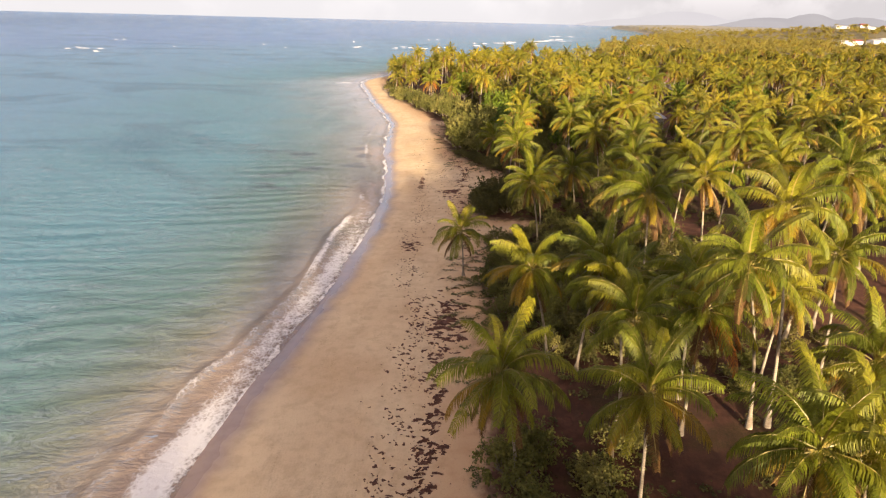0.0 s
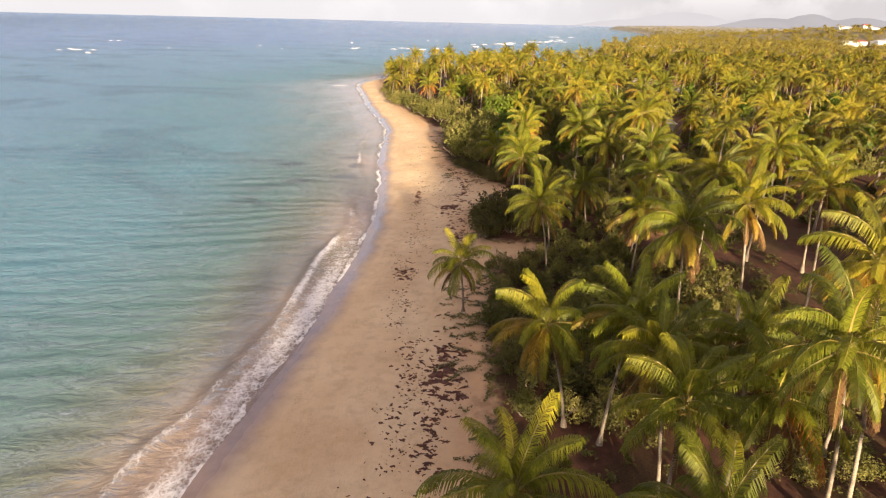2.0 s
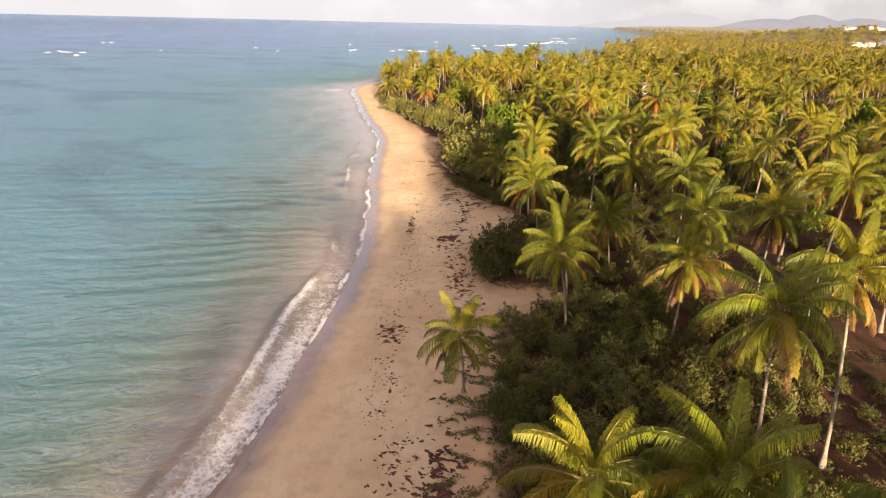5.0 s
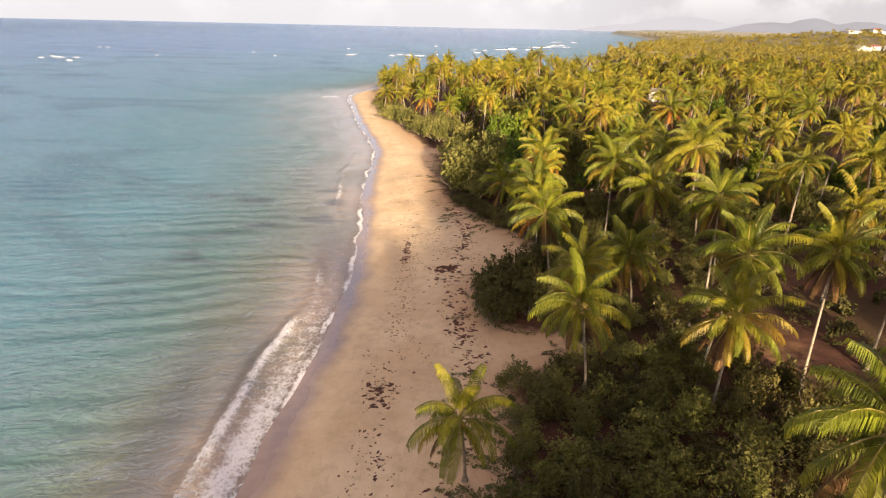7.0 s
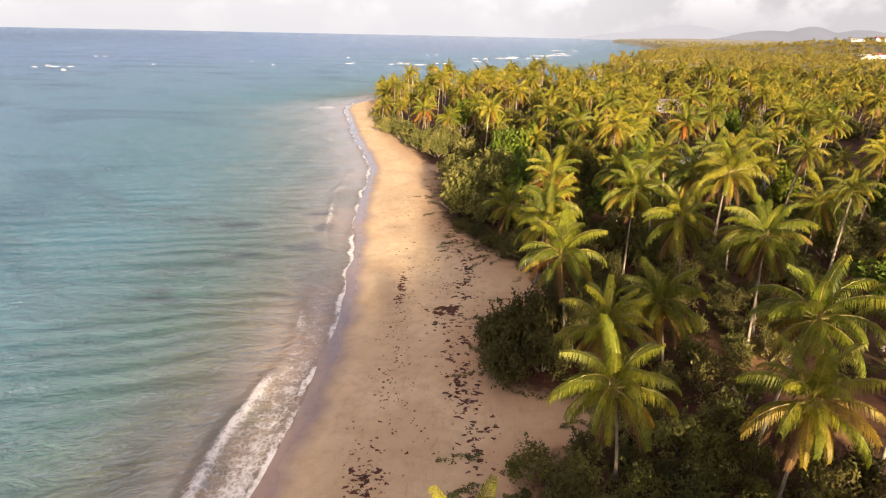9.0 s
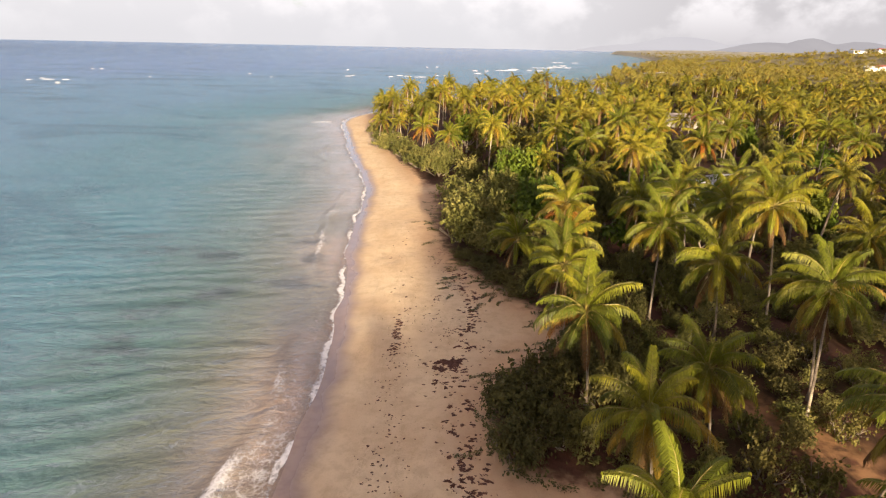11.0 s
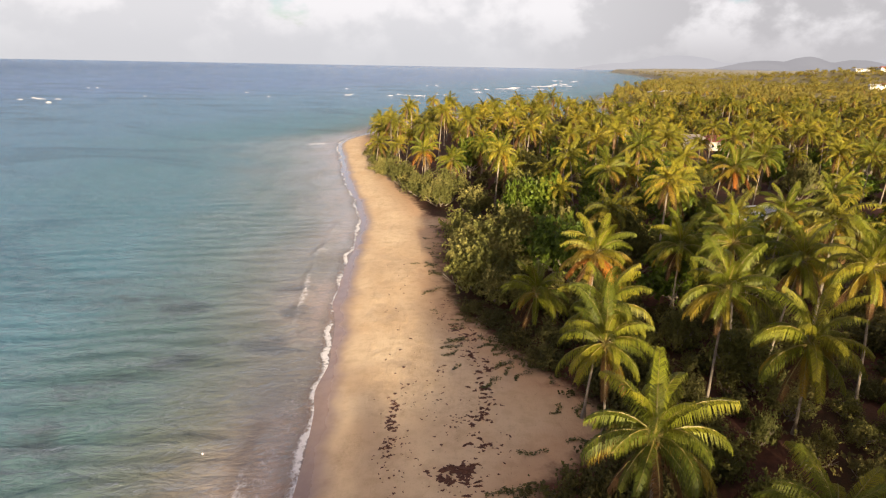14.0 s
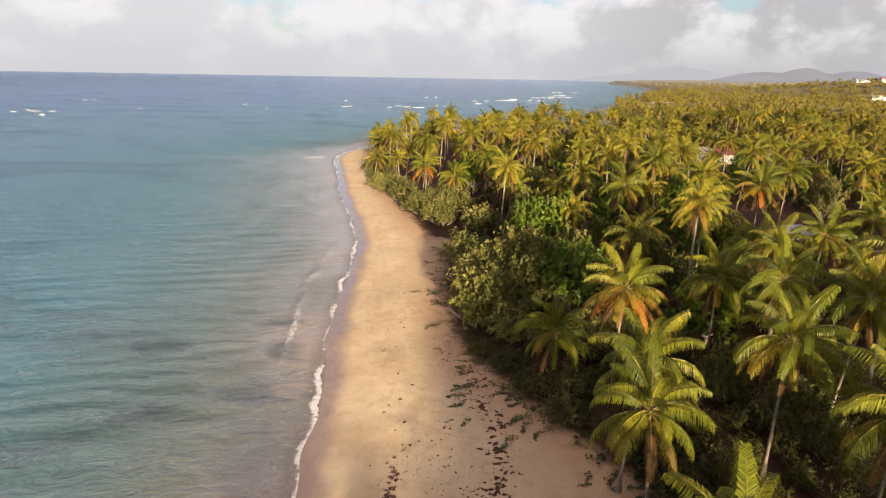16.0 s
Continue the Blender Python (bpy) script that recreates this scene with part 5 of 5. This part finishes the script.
# ---- breakers on the reef ----
def whitecap(x, y, length, width, turn, seed):
    rng_ = random.Random(seed)
    n, verts, faces = 22, [], []
    for k in range(n + 1):
        u = k / n
        half = width * (math.sin(math.pi * u) ** 0.6) * rng_.choice((0.12, 0.3, 0.6, 1.0, 1.2)) * 0.34 + 0.02
        mid = rng_.uniform(-0.3, 0.3) * width
        cx = (u - 0.5) * length
        verts += [(cx, mid - half, -0.1), (cx, mid, 0.30 * rng_.uniform(0.5, 1.2) * math.sin(math.pi * u) + 0.08), (cx, mid + half, -0.1)]
        if k:
            b = 3 * (k - 1)
            faces += [(b, b + 3, b + 4, b + 1), (b + 1, b + 4, b + 5, b + 2)]
    ob = tagged(new("breaking_wave", mesh_of("breaking_wave", verts, faces, [FOAM])), "white breaking crest on the open sea", "wave", "breakers over the reef")
    ob.matrix_basis = pose(x, y, 0.05, 0, 0, turn)


CAPS = [(-290, 470, 26), (-268, 452, 14), (-305, 490, 10), (-95, 600, 16), (-60, 606, 12), (-40, 616, 26), (-15, 640, 14), (20, 700, 18), (52, 800, 44), (70, 830, 34), (95, 815, 22), (120, 905, 40), (150, 940, 30), (30, 770, 18),
        (-150, 560, 10), (-190, 610, 8), (-240, 530, 8), (-120, 720, 12), (-30, 850, 16), (200, 1200, 46), (-350, 640, 12), (-330, 420, 9), (170, 1010, 34)]
rng = random.Random(91)
for n, (x, y, l) in enumerate(CAPS):
    for k in range(1 + (l > 11) + (l > 25)):
        s = l * rng.uniform(0.18, 0.45)
        whitecap(x + rng.uniform(-0.5, 0.5) * l, y + rng.uniform(-14, 14) * (k > 0), s, 0.5 + 0.024 * s, -6 + 3 * (n % 5), 10 * n + k)


# ---- houses ----
def house(x, y, wx, wy, wall_h, roof_h, turn, wall_mat, roof_mat, label, hip=0.25, floor_z=None):
    """Walls, a ridged roof with eaves, windows with frames and a door."""
    gz = land_z(x, y) if floor_z is None else floor_z
    root = thing("house", label, "house", "houses among the palms", at=pose(x, y, gz, 0, 0, turn))
    bm = bmesh.new()
    box(bm, -wx / 2, -wy / 2, -0.8, wx / 2, wy / 2, wall_h)
    part("wall", bm, wall_mat, root)
    e, t = 0.5, 0.12
    X, Y, r = wx / 2 + e, wy / 2 + e, wx / 2 * (1 - hip)
    verts = [(-X, -Y, wall_h), (X, -Y, wall_h), (X, Y, wall_h), (-X, Y, wall_h), (-r, 0, wall_h + roof_h), (r, 0, wall_h + roof_h)]
    verts += [(a, b, c - t) for a, b, c in verts[:4]]
    faces = [(0, 1, 5, 4), (1, 2, 5), (2, 3, 4, 5), (3, 0, 4), (6, 7, 1, 0), (7, 8, 2, 1), (8, 9, 3, 2), (9, 6, 0, 3), (9, 8, 7, 6)]
    me = mesh_of("roof", [(a, b, c + t + 0.004) for a, b, c in verts], faces, [roof_mat], smooth=False)
    part("roof", me, None, root)
    n = max(2, int(wx / 2.6))
    for k in range(n):
        cx = -wx / 2 + wx * (k + 0.5) / n
        for storey in range(max(1, int(wall_h / 2.8))):
            z0 = 0.9 + 2.8 * storey
            if k == n // 2 and storey == 0:
                bm = bmesh.new()
                box(bm, cx - 0.45, -wy / 2 - 0.05, 0.0, cx + 0.45, -wy / 2 + 0.02, 2.05)
                part("door", bm, BRANCH, root)
                continue
            bm = bmesh.new()
            box(bm, cx - 0.55, -wy / 2 - 0.06, z0, cx + 0.55, -wy / 2 + 0.02, z0 + 1.15)
            fr = part("window", bm, WALL_WHITE, root)
            bm = bmesh.new()
            box(bm, cx - 0.47, -wy / 2 - 0.075, z0 + 0.08, cx + 0.47, -wy / 2 - 0.063, z0 + 1.07)
            part("pane", bm, GLASS_DARK, fr)


house(92.5, 268, 11, 8, 3.0, 1.7, 6, WALL_GREY, ROOF_RED, "weathered grey house with a red sheet roof among palms", 0.1)
house(81.5, 270, 10, 8, 3.8, 0.9, 6, WALL_GREY, ROOF_BROWN, "weathered concrete house with a flat brownish roof", 0.05)
house(54.3, 161, 6.5, 5.5, 3.0, 1.2, 14, WALL_GREY, ROOF_GREY, "small house with a grey sheet roof in the grove", 0.15)
house(47.5, 157, 5.0, 4.5, 2.8, 1.0, 8, WALL_WHITE, ROOF_GREY, "small white hut with a grey sheet roof", 0.15)
house(41.0, 143.5, 2.0, 2.0, 2.3, 0.3, 0, WALL_WHITE, ROOF_GREY, "tiny white shed under the palms", 0.05)
house(61.5, 149.5, 3.2, 3.0, 2.6, 0.6, 20, WALL_WHITE, ROOF_GREY, "small white outbuilding in the grove", 0.1)
COAST_HOUSES = [(153, 594, 12, 9, 4.0), (168, 603, 12, 9, 4.0), (182, 611, 15, 10, 5.0), (197, 630, 10, 9, 4.5)]
for x, y, a, b, h in COAST_HOUSES:
    house(x, y, a, b, h, 1.2, 4, WALL_WHITE, ROOF_GREY, "low white beach house on the far shore", 0.3)
HILL_HOUSES = [(543, 900, 14, 10, 6.0), (560, 915, 11, 9, 5.0), (592, 925, 16, 12, 6.5), (618, 905, 18, 12, 6.0), (640, 930, 14, 10, 7.0), (575, 880, 12, 9, 4.5), (605, 960, 12, 10, 6.0), (580, 905, 10, 9, 8.0), (628, 880, 16, 10, 5.5), (655, 915, 14, 10, 6.0), (428, 690, 15, 10, 5.0), (446, 700, 12, 9, 5.0), (462, 688, 18, 11, 5.5), (482, 706, 14, 10, 5.0), (500, 695, 12, 9, 5.0), (472, 672, 16, 9, 5.0), (515, 712, 15, 10, 5.5)]
for n, (x, y, a, b, h) in enumerate(HILL_HOUSES):
    house(x, y, a, b, h, 1.6, 8 - 5 * (n % 4), WALL_WHITE, ROOF_RED if n % 4 == 3 else ROOF_GREY, "white hillside house with red roof" if n % 4 == 3 else "white hillside house above the wooded plain", 0.2, land_z(x, y) + (4.5 if y < 750 else 4.0))
